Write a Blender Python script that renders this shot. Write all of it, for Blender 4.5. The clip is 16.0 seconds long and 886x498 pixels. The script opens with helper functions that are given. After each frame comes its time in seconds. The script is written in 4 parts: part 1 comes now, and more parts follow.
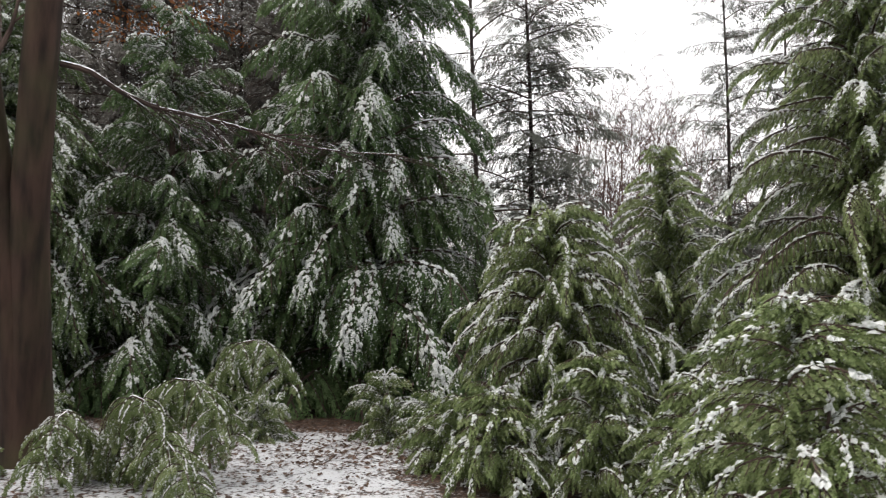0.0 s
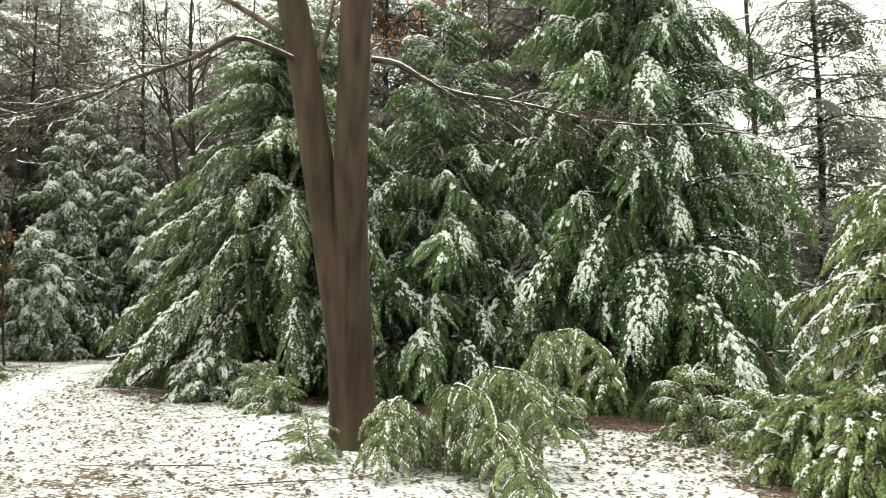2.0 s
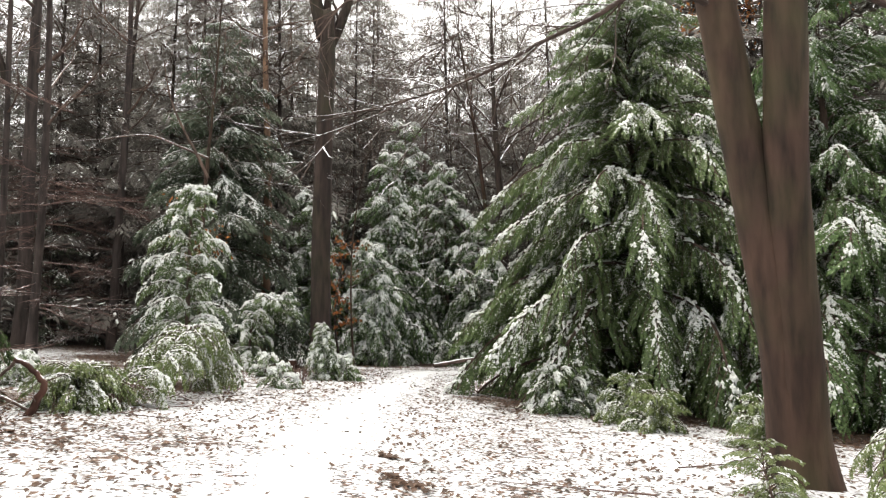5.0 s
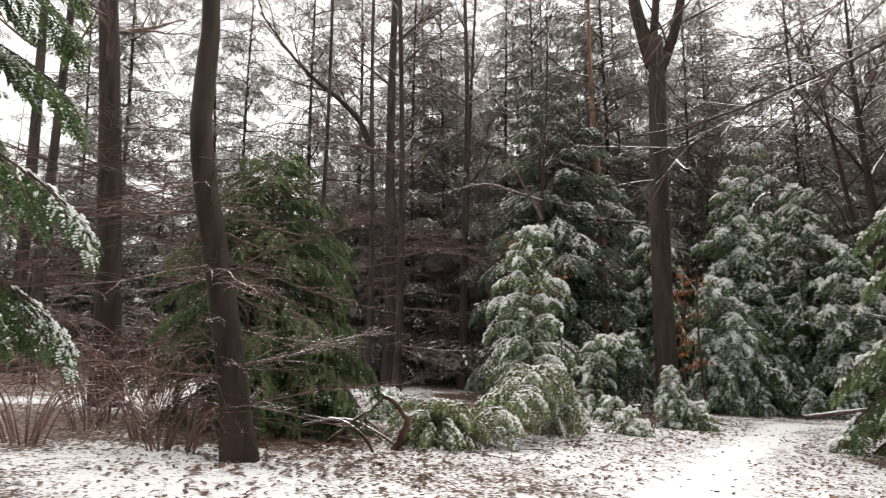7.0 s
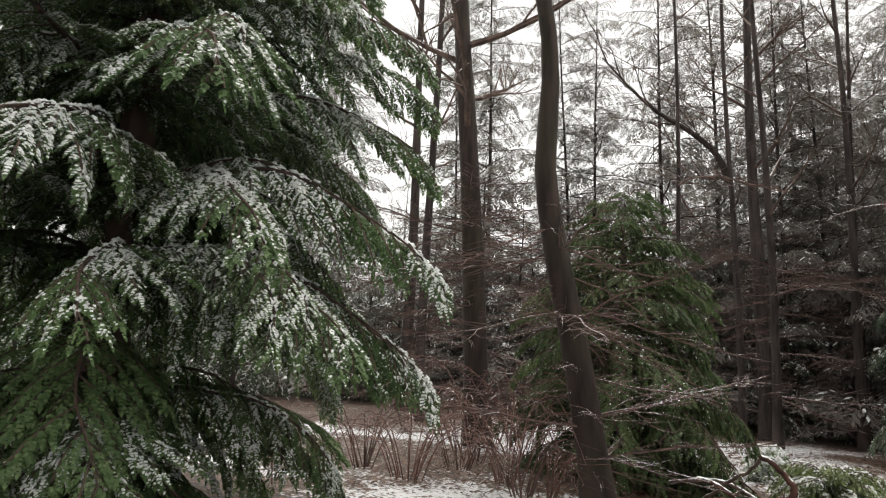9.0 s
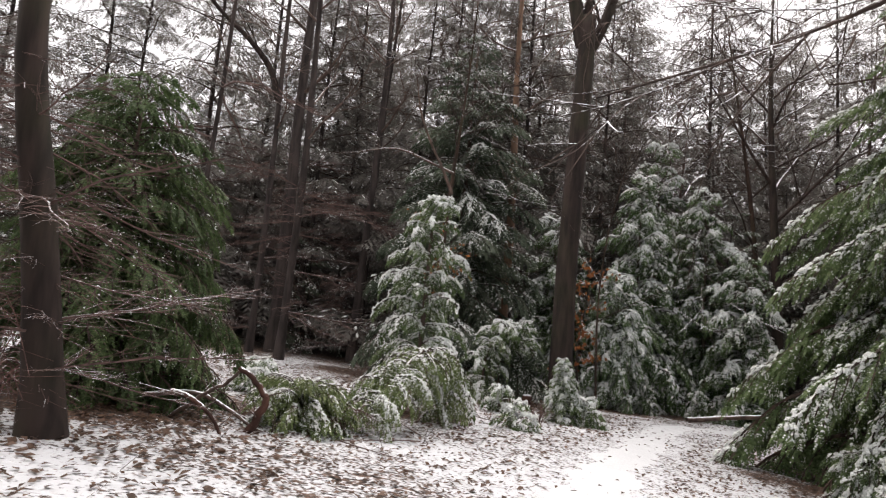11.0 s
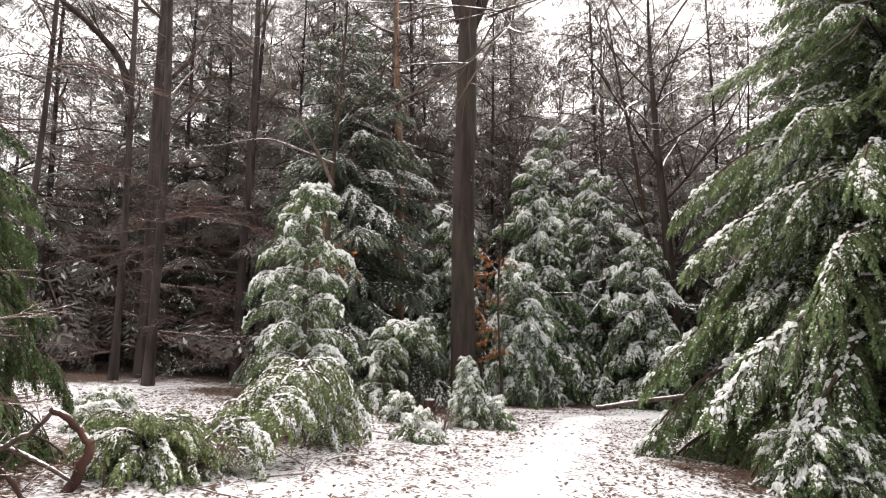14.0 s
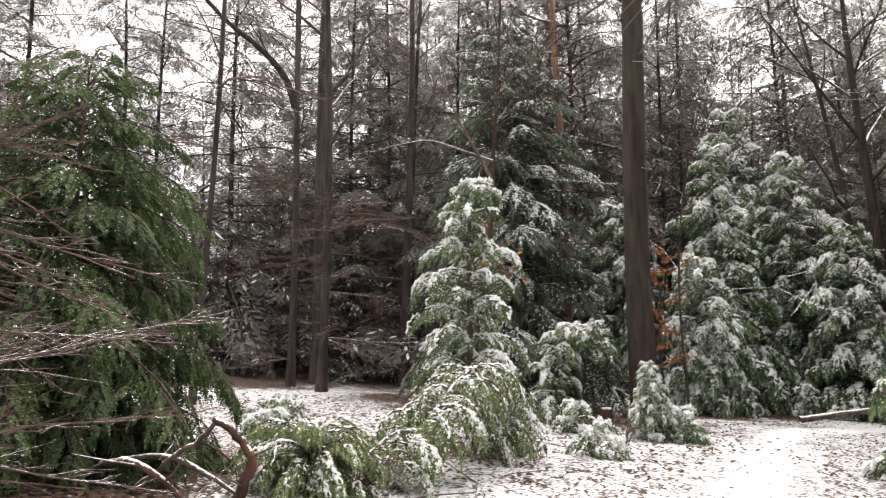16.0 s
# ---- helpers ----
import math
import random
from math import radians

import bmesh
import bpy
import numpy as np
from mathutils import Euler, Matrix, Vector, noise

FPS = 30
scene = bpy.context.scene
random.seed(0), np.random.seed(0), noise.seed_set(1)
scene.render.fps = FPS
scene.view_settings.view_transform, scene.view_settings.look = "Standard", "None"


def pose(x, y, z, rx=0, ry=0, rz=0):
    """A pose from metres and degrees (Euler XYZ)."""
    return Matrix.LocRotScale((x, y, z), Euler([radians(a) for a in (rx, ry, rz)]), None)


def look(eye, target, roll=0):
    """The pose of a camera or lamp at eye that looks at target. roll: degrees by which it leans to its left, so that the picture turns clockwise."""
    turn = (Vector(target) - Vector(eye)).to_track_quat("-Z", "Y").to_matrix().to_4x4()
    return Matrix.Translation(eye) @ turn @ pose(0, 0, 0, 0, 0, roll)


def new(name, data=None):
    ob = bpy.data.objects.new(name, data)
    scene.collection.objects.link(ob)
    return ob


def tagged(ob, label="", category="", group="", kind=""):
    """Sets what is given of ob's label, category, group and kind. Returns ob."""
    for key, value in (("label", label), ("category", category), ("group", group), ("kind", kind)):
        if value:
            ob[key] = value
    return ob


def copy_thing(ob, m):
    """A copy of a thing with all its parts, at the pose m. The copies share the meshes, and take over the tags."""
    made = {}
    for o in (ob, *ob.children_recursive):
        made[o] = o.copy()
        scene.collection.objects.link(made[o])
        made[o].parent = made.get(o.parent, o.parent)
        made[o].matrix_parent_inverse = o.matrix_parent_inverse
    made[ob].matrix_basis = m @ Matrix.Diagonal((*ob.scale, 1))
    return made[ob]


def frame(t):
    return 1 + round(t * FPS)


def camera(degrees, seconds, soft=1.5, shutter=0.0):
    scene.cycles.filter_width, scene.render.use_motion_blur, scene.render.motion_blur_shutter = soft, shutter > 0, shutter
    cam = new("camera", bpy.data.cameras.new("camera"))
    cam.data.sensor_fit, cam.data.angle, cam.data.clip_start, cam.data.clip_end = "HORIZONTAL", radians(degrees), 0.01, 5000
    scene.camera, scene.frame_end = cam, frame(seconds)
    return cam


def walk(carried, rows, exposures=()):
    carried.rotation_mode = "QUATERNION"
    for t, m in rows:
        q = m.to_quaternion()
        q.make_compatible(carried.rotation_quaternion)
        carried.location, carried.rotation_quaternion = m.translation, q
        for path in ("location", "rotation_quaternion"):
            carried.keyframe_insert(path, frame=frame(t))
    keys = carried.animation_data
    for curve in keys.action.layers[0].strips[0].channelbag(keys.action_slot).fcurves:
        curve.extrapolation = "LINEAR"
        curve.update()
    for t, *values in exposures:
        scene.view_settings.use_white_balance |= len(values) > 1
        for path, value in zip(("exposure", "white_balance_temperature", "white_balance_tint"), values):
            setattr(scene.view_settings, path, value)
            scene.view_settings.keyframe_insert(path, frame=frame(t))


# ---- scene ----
cam = camera(64.2, 16.0, soft=1.2, shutter=0.16)
PATH = [
    (0, (3.389, -0.650, 1.585), (3.089, 2.327, 1.808), -0.33),
    (0.5, (2.915, -0.705, 1.524), (2.481, 2.261, 1.658), -2.35),
    (1, (2.691, -0.567, 1.464), (1.979, 2.341, 1.649), -1.71),
    (1.5, (2.494, -0.398, 1.474), (1.520, 2.429, 1.716), -2.24),
    (2, (2.276, -0.308, 1.452), (1.054, 2.423, 1.680), -0.72),
    (2.5, (1.804, -0.289, 1.396), (0.581, 2.439, 1.645), -2.02),
    (3, (1.545, -0.256, 1.396), (0.150, 2.386, 1.671), -1.84),
    (3.5, (1.217, -0.100, 1.359), (-0.522, 2.327, 1.652), -2.34),
    (3.7, (1.061, -0.090, 1.356), (-0.806, 2.243, 1.635), -1.50),
    (6, (-0.107, -0.004, 1.269), (-2.496, 1.753, 1.724), -1.45),
    (6.5, (-0.213, 0.102, 1.280), (-2.854, 1.428, 1.798), -0.89),
    (7, (-0.408, 0.114, 1.262), (-3.224, 1.025, 1.751), -0.02),
    (7.5, (-0.492, 0.107, 1.291), (-3.413, 0.566, 1.798), -0.87),
    (8, (-0.580, 0.171, 1.310), (-3.529, 0.073, 1.850), 0.85),
    (8.5, (-0.594, 0.201, 1.324), (-3.500, -0.307, 1.869), 1.74),
    (9, (-0.725, 0.221, 1.323), (-3.602, -0.341, 1.963), 2.29),
    (9.5, (-0.947, 0.297, 1.340), (-3.865, 0.313, 2.040), 1.73),
    (10, (-1.101, 0.481, 1.355), (-3.950, 1.083, 2.080), 4.09),
    (10.2, (-1.142, 0.535, 1.349), (-3.973, 1.327, 1.951), 4.21),
    (12.3, (-1.949, 1.051, 1.383), (-4.379, 2.731, 1.902), 0.74),
    (12.5, (-2.045, 1.114, 1.395), (-4.453, 2.830, 1.903), -0.46),
    (13, (-2.183, 1.308, 1.390), (-4.663, 2.904, 1.939), 0.95),
    (13.5, (-2.319, 1.445, 1.373), (-4.844, 3.008, 1.799), 1.48),
    (14, (-2.520, 1.513, 1.378), (-4.984, 3.171, 1.802), 0.07),
    (14.5, (-2.675, 1.676, 1.372), (-5.126, 3.346, 1.823), -0.24),
    (15, (-2.847, 1.807, 1.370), (-5.365, 3.382, 1.789), 1.48),
    (15.5, (-3.010, 1.827, 1.379), (-5.662, 3.145, 1.859), 0.22),
    (16, (-3.241, 1.824, 1.379), (-6.015, 2.874, 1.826), -0.38),
]
EXPO = [(0.0, 0.92, 6700, 10), (0.5, 1.2, 7000, 3), (1.0, 1.62, 7200, -2), (2.5, 1.9, 7400, -8), (3.7, 1.9, 7200, -2), (6.0, 1.72, 7000, 12), (7.5, 1.27, 7000, 10), (9.0, 1.13, 7000, 8), (10.2, 0.98, 6800, 12), (12.3, 1.8, 7000, 15), (16.0, 1.9, 7000, 13)]
walk(cam, [(t, look(eye, target, roll)) for t, eye, target, roll in PATH], EXPO)

# ---- light: an overcast winter sky ----
world = bpy.data.worlds.new("overcast")
scene.world = world
world.use_nodes = True
wn, wl = world.node_tree.nodes, world.node_tree.links
sky = wn.new("ShaderNodeTexSky")
sky.sky_type, sky.sun_disc = "NISHITA", False
sky.sun_elevation, sky.sun_rotation = radians(68), radians(0)
sky.dust_density, sky.air_density = 3.0, 1.0
pale = wn.new("ShaderNodeHueSaturation")
pale.inputs["Saturation"].default_value = 0.12
pale.inputs["Value"].default_value = 1.05
wl.new(sky.outputs[0], pale.inputs["Color"])
wl.new(pale.outputs[0], wn["Background"].inputs["Color"])
wn["Background"].inputs["Strength"].default_value = 0.15
sun = new("sun", bpy.data.lights.new("sun", "SUN"))
sun.data.energy, sun.data.angle, sun.data.color = 1.5, radians(60), (1.0, 0.97, 0.93)
sun.matrix_world = look((0, 0, 30), (14, 9, 4))


# ---- materials ----
def shader(name, rough=0.7):
    m = bpy.data.materials.new(name)
    m.use_nodes = True
    n, l = m.node_tree.nodes, m.node_tree.links
    b = n["Principled BSDF"]
    b.inputs["Roughness"].default_value = rough
    b.inputs["Specular IOR Level"].default_value = 0.25
    return m, n, l, b


def ramp(n, stops):
    r = n.new("ShaderNodeValToRGB")
    e = r.color_ramp.elements
    while len(e) < len(stops):
        e.new(0.5)
    for item, (at, col) in zip(e, stops):
        item.position, item.color = at, (*col, 1)
    return r


def tex(n, l, scale, detail=4.0, stretch=(1, 1, 1), space="Object"):
    c = n.new("ShaderNodeTexCoord")
    mp = n.new("ShaderNodeMapping")
    mp.inputs["Scale"].default_value = stretch
    t = n.new("ShaderNodeTexNoise")
    t.inputs["Scale"].default_value, t.inputs["Detail"].default_value = scale, detail
    l.new(c.outputs[space], mp.inputs["Vector"])
    l.new(mp.outputs[0], t.inputs["Vector"])
    return t


def mix(n, l, fac, a, b, blend="MIX"):
    m = n.new("ShaderNodeMix")
    m.data_type, m.blend_type = "RGBA", blend
    for sock, v in ((m.inputs[0], fac), (m.inputs[6], a), (m.inputs[7], b)):
        if hasattr(v, "links"):
            l.new(v, sock)
        elif isinstance(v, tuple):
            sock.default_value = (*v, 1)
        else:
            sock.default_value = v
    return m.outputs[2]


def snow_top(n, l, low, high, scale):
    """How much snow lies on a face: by how far it faces up, broken by noise."""
    g = n.new("ShaderNodeNewGeometry")
    s = n.new("ShaderNodeSeparateXYZ")
    l.new(g.outputs["Normal"], s.inputs[0])
    t = tex(n, l, scale, 3.0, space="Object")
    add = n.new("ShaderNodeMath")
    add.operation = "MULTIPLY_ADD"
    l.new(t.outputs[0], add.inputs[0])
    add.inputs[1].default_value = 0.9
    l.new(s.outputs[2], add.inputs[2])
    r = n.new("ShaderNodeMapRange")
    r.inputs[1].default_value, r.inputs[2].default_value = low, high
    l.new(add.outputs[0], r.inputs[0])
    return r.outputs[0]


def thin_leaf(n, l, b, colour, share):
    """Lets part of the light through a thin blade or crust."""
    tr = n.new("ShaderNodeBsdfTranslucent")
    l.new(colour, tr.inputs["Color"])
    both = n.new("ShaderNodeMixShader")
    both.inputs[0].default_value = share
    l.new(b.outputs[0], both.inputs[1])
    l.new(tr.outputs[0], both.inputs[2])
    l.new(both.outputs[0], n["Material Output"].inputs["Surface"])


def needles(name, dark, mid, light):
    m, n, l, b = shader(name, 0.55)
    ob = n.new("ShaderNodeObjectInfo")
    geo = n.new("ShaderNodeNewGeometry")
    a = n.new("ShaderNodeMath")
    a.operation = "MULTIPLY_ADD"
    l.new(geo.outputs["Random Per Island"], a.inputs[0])
    a.inputs[1].default_value = 0.55
    h = n.new("ShaderNodeMath")
    h.operation = "MULTIPLY"
    l.new(ob.outputs["Random"], h.inputs[0])
    h.inputs[1].default_value = 0.45
    l.new(h.outputs[0], a.inputs[2])
    r = ramp(n, [(0.05, dark), (0.5, mid), (0.95, light)])
    l.new(a.outputs[0], r.inputs[0])
    t = tex(n, l, 90.0, 2.0)
    c = mix(n, l, 0.35, r.outputs[0], t.outputs[0], "OVERLAY")
    l.new(c, b.inputs["Base Color"])
    thin_leaf(n, l, b, c, 0.42)
    return m


def bark(name, dark, light, moss=0.0, tint=(0.07, 0.09, 0.03), snow=True, scale=9.0, rest=1.05):
    m, n, l, b = shader(name, 0.85)
    t = tex(n, l, scale, 6.0, (1, 1, 0.16))
    r = ramp(n, [(0.3, dark), (0.62, light)])
    l.new(t.outputs[0], r.inputs[0])
    big = tex(n, l, 1.3, 3.0)
    mr = n.new("ShaderNodeMapRange")
    mr.inputs[1].default_value, mr.inputs[2].default_value, mr.inputs[4].default_value = 0.45, 0.7, moss
    l.new(big.outputs[0], mr.inputs[0])
    c = mix(n, l, mr.outputs[0], r.outputs[0], tint)
    streak = tex(n, l, 3.2, 5.0, (1, 1, 0.3))
    sr = ramp(n, [(0.35, (0.3, 0.3, 0.32)), (0.65, (0.7, 0.68, 0.66))])
    l.new(streak.outputs[0], sr.inputs[0])
    c = mix(n, l, 0.55, c, sr.outputs[0], "OVERLAY")
    if snow:
        c = mix(n, l, snow_top(n, l, rest, rest + 0.25, 30.0), c, (0.75, 0.77, 0.8))
    l.new(c, b.inputs["Base Color"])
    bp = n.new("ShaderNodeBump")
    bp.inputs["Strength"].default_value, bp.inputs["Distance"].default_value = 0.6, 0.02
    l.new(t.outputs[0], bp.inputs["Height"])
    l.new(bp.outputs[0], b.inputs["Normal"])
    return m


M = {}
M["green"] = needles("hemlock_needles", (0.05, 0.08, 0.0325), (0.11, 0.16, 0.065), (0.2, 0.25, 0.125))
M["light"] = needles("young_hemlock_needles", (0.1, 0.14, 0.05), (0.19, 0.245, 0.1), (0.33, 0.375, 0.19))
M["fresh"] = needles("weeping_hemlock_needles", (0.085, 0.12, 0.042), (0.155, 0.2, 0.08), (0.26, 0.3, 0.15))
# darker copy of the hemlock needles, with shade put into the colour
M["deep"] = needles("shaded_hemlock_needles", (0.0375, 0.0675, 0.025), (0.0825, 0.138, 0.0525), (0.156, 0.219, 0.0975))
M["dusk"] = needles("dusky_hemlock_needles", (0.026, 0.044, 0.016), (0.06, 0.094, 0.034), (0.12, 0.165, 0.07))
M["blue"] = needles("spruce_needles", (0.0375, 0.0525, 0.0375), (0.0725, 0.095, 0.0625), (0.125, 0.15, 0.106))
# far needles and larch twigs: haze put in as paler, greyer colour
M["grey"] = needles("hazed_pine_needles", (0.0625, 0.07, 0.0575), (0.119, 0.125, 0.106), (0.213, 0.215, 0.188))
M["brown"] = needles("hazed_spruce_needles", (0.07, 0.064, 0.056), (0.13, 0.118, 0.106), (0.21, 0.195, 0.18))
M["larch"] = needles("bare_larch_twigs", (0.112, 0.09, 0.08), (0.2, 0.165, 0.15), (0.338, 0.294, 0.275))
M["orange"] = needles("withered_leaves", (0.16, 0.06, 0.02), (0.28, 0.11, 0.04), (0.4, 0.18, 0.07))
M["bark"] = bark("maple_bark", (0.0155, 0.0092, 0.007), (0.05, 0.029, 0.0215), 0.2, snow=False)
M["oak"] = bark("oak_bark", (0.0105, 0.007, 0.006), (0.035, 0.0235, 0.02), 0.12, snow=False)
M["birch"] = bark("birch_bark", (0.05, 0.028, 0.02), (0.24, 0.15, 0.1), 0.0, snow=False, scale=5.0)
# lighter and greyer than the oak, haze put into the colour
M["far"] = bark("far_bark", (0.016, 0.012, 0.011), (0.048, 0.037, 0.034), 0.0, snow=False)
M["twig"] = bark("snowy_twigs", (0.045, 0.03, 0.025), (0.12, 0.085, 0.07), 0.0)
M["dead"] = bark("dead_twigs", (0.05, 0.032, 0.028), (0.125, 0.08, 0.07), 0.0, rest=1.32)
M["russet"] = bark("russet_dead_stems", (0.075, 0.042, 0.036), (0.18, 0.105, 0.09), 0.0, rest=1.3)
M["limbs_dark"] = bark("dark_snowy_limbs", (0.02, 0.014, 0.012), (0.06, 0.04, 0.033), 0.0, rest=1.02)
M["stem"] = bark("bough_stems", (0.022, 0.015, 0.012), (0.07, 0.048, 0.038), 0.0, snow=False, scale=20.0)
M["root"] = bark("rotten_wood", (0.028, 0.013, 0.01), (0.085, 0.041, 0.03), 0.0)

m, n, l, b = shader("snow", 0.6)
t = tex(n, l, 60.0, 3.0)
r = ramp(n, [(0.3, (0.42, 0.435, 0.45)), (0.7, (0.54, 0.55, 0.56))])
l.new(t.outputs[0], r.inputs[0])
l.new(r.outputs[0], b.inputs["Base Color"])
bp = n.new("ShaderNodeBump")
bp.inputs["Strength"].default_value, bp.inputs["Distance"].default_value = 0.5, 0.01
l.new(t.outputs[0], bp.inputs["Height"])
l.new(bp.outputs[0], b.inputs["Normal"])
M["snow"] = m
m, n, l, b = shader("snow_on_needles", 0.65)
t = tex(n, l, 70.0, 4.0)
r = ramp(n, [(0.3, (0.46, 0.49, 0.45)), (0.5, (0.7, 0.72, 0.71)), (0.68, (0.82, 0.83, 0.84))])
l.new(t.outputs[0], r.inputs[0])
l.new(r.outputs[0], b.inputs["Base Color"])
thin_leaf(n, l, b, r.outputs[0], 0.3)
M["rime"] = m

m, n, l, b = shader("snow_over_leaf_litter", 0.7)
fine, mid, wide = tex(n, l, 22.0, 6.0), tex(n, l, 5.0, 4.0), tex(n, l, 0.35, 3.0)
s1 = n.new("ShaderNodeMath")
s1.operation = "MULTIPLY_ADD"
l.new(mid.outputs[0], s1.inputs[0])
s1.inputs[1].default_value = 0.5
l.new(fine.outputs[0], s1.inputs[2])
s2 = n.new("ShaderNodeMath")
s2.operation = "MULTIPLY_ADD"
l.new(wide.outputs[0], s2.inputs[0])
s2.inputs[1].default_value = 0.45
l.new(s1.outputs[0], s2.inputs[2])
att = n.new("ShaderNodeAttribute")
att.attribute_name = "bare"
s3 = n.new("ShaderNodeMath")
s3.operation = "MULTIPLY_ADD"
l.new(att.outputs["Fac"], s3.inputs[0])
s3.inputs[1].default_value = -0.24
l.new(s2.outputs[0], s3.inputs[2])
cover = n.new("ShaderNodeMapRange")
cover.inputs[1].default_value, cover.inputs[2].default_value = 0.86, 0.97
l.new(s3.outputs[0], cover.inputs[0])
lr = ramp(n, [(0.38, (0.014, 0.009, 0.007)), (0.5, (0.045, 0.027, 0.02)), (0.64, (0.14, 0.085, 0.06))])
l.new(tex(n, l, 16.0, 8.0).outputs[0], lr.inputs[0])
l.new(mix(n, l, cover.outputs[0], lr.outputs[0], (0.47, 0.48, 0.5)), b.inputs["Base Color"])
bp = n.new("ShaderNodeBump")
bp.inputs["Strength"].default_value, bp.inputs["Distance"].default_value = 0.7, 0.03
l.new(s1.outputs[0], bp.inputs["Height"])
l.new(bp.outputs[0], b.inputs["Normal"])
M["ground"] = m
M["leaf"] = needles("fallen_leaves", (0.04, 0.025, 0.018), (0.1, 0.06, 0.042), (0.22, 0.14, 0.1))


# ---- helpers for meshes ----
class Geo:
    """Vertices and faces gathered with plain lists, one material a face."""

    def __init__(self):
        self.v, self.f, self.m = [], [], []

    def face(self, pts, mat=0):
        k = len(self.v)
        self.v.extend(pts)
        self.f.append(tuple(range(k, k + len(pts))))
        self.m.append(mat)

    def tube(self, pts, radii, sides=6, mat=0, lumpy=0.0, rng=None, closed=True):
        k0, a = len(self.v), None
        for i, (p, r) in enumerate(zip(pts, radii)):
            d = (pts[min(i + 1, len(pts) - 1)] - pts[max(i - 1, 0)]).normalized()
            if a is None:
                a = d.orthogonal().normalized()
            a = (a - d * a.dot(d)).normalized()
            c = d.cross(a)
            for j in range(sides):
                w = 2 * math.pi * j / sides
                rr = r * (1 + (lumpy * rng.uniform(-1, 1) if lumpy else 0))
                self.v.append(p + (a * math.cos(w) + c * math.sin(w)) * rr)
        for i in range(len(pts) - 1):
            for j in range(sides):
                q, s = k0 + i * sides, k0 + (i + 1) * sides
                self.f.append((q + j, q + (j + 1) % sides, s + (j + 1) % sides, s + j))
                self.m.append(mat)
        if closed:
            self.f.append(tuple(range(len(self.v) - sides, len(self.v))))
            self.m.append(mat)

    def lump(self, p, d, a, b, h, mat=0):
        """A small heap of snow: a low pyramid lying along d."""
        side = d.cross(Vector((0, 0, 1)))
        side = side.normalized() if side.length > 1e-4 else Vector((1, 0, 0))
        k = len(self.v)
        up = side.cross(d).normalized()
        self.v += [p - d * a, p + side * b, p + d * a, p - side * b, p + up * h]
        for i in range(4):
            self.f.append((k + i, k + (i + 1) % 4, k + 4))
            self.m.append(mat)

    def mesh(self, name, mats, smooth=False):
        me = bpy.data.meshes.new(name)
        me.from_pydata([tuple(p) for p in self.v], [], self.f)
        for x in mats:
            me.materials.append(M[x])
        me.polygons.foreach_set("material_index", self.m)
        if smooth:
            me.polygons.foreach_set("use_smooth", [True] * len(self.f))
        me.update()
        return me


def thing(name, x, y, label, category, group="", kind="", z=None):
    ob = new(name)
    ob.empty_display_size = 0.1
    ob.location = (x, y, ground_z(x, y) if z is None else z)
    return tagged(ob, label, category, group, kind)


def part(name, me, parent, matrix=None, label=""):
    ob = new(name, me)
    ob.parent = parent
    if matrix is not None:
        ob.matrix_basis = matrix
    return tagged(ob, label)


SLOPE_X, SLOPE_Y = -0.0420, -0.0559


def ground_z(x, y):
    """The lie of the land: a gentle slope that levels out far off, with soft humps."""
    s = SLOPE_X * x + SLOPE_Y * y
    bump = noise.noise(Vector((x * 0.35, y * 0.35, 0.0))) * 0.05
    return 1.6 * math.tanh(s / 1.6) + bump


# ---- ground ----
# where dense conifers keep the snow off: centre and reach
SHELTER = [(-5.4, -3.6, 2.9), (-7.0, 12.3, 3.0), (0.0, 15.3, 4.0), (-3.9, 13.6, 3.4), (6.3, 7.3, 2.4), (3.6, 8.3, 1.6), (5.0, 3.4, 1.0), (7.6, 4.6, 1.8), (5.4, 10.2, 1.8), (-12.1, 5.55, 1.0), (-10.9, 0.8, 2.0), (-18.3, 9.3, 3.6),
           (-18.6, 15.4, 2.2), (-20.6, 18.2, 2.4), (-17.0, 13.6, 1.2), (-21.0, 14.2, 2.0), (-11.0, -2.5, 2.4), (-25.0, 3.0, 4.0), (-26.0, 10.0, 5.0), (-19.0, -6.0, 4.5), (1.0, 21.0, 5.0), (-9.0, 20.0, 5.0), (-32.0, 8.0, 9.0), (-28.0, -7.0, 8.0), (-36.0, -2.0, 9.0), (-28.0, 20.0, 7.0), (-22.0, 25.0, 7.0)]


def shelter(x, y):
    w = 0.35 * noise.noise(Vector((x * 1.1, y * 1.1, 7.0)))
    return max(max(0.0, min(1.0, (1.15 + w - math.hypot(x - a, y - b) / r) / 0.35)) for a, b, r in SHELTER)


g = Geo()
NG = 230
axis = [18 * u + 230 * u ** 5 for u in np.linspace(-1, 1, NG)]
for yy in axis:
    for xx in axis:
        x, y = xx - 7, yy + 6
        g.v.append((x, y, ground_z(x, y) + 0.02 * noise.noise(Vector((x * 2.3, y * 2.3, 3.0)))))
for j in range(NG - 1):
    for i in range(NG - 1):
        k = j * NG + i
        g.f.append((k, k + 1, k + NG + 1, k + NG))
        g.m.append(0)
ground_mesh = g.mesh("ground", ["ground"], True)
bare = ground_mesh.attributes.new("bare", "FLOAT", "POINT")
bare.data.foreach_set("value", [shelter(p[0], p[1]) for p in g.v])
tagged(new("ground", ground_mesh), "forest floor of leaf litter under thin fresh snow", "ground", kind="structure")

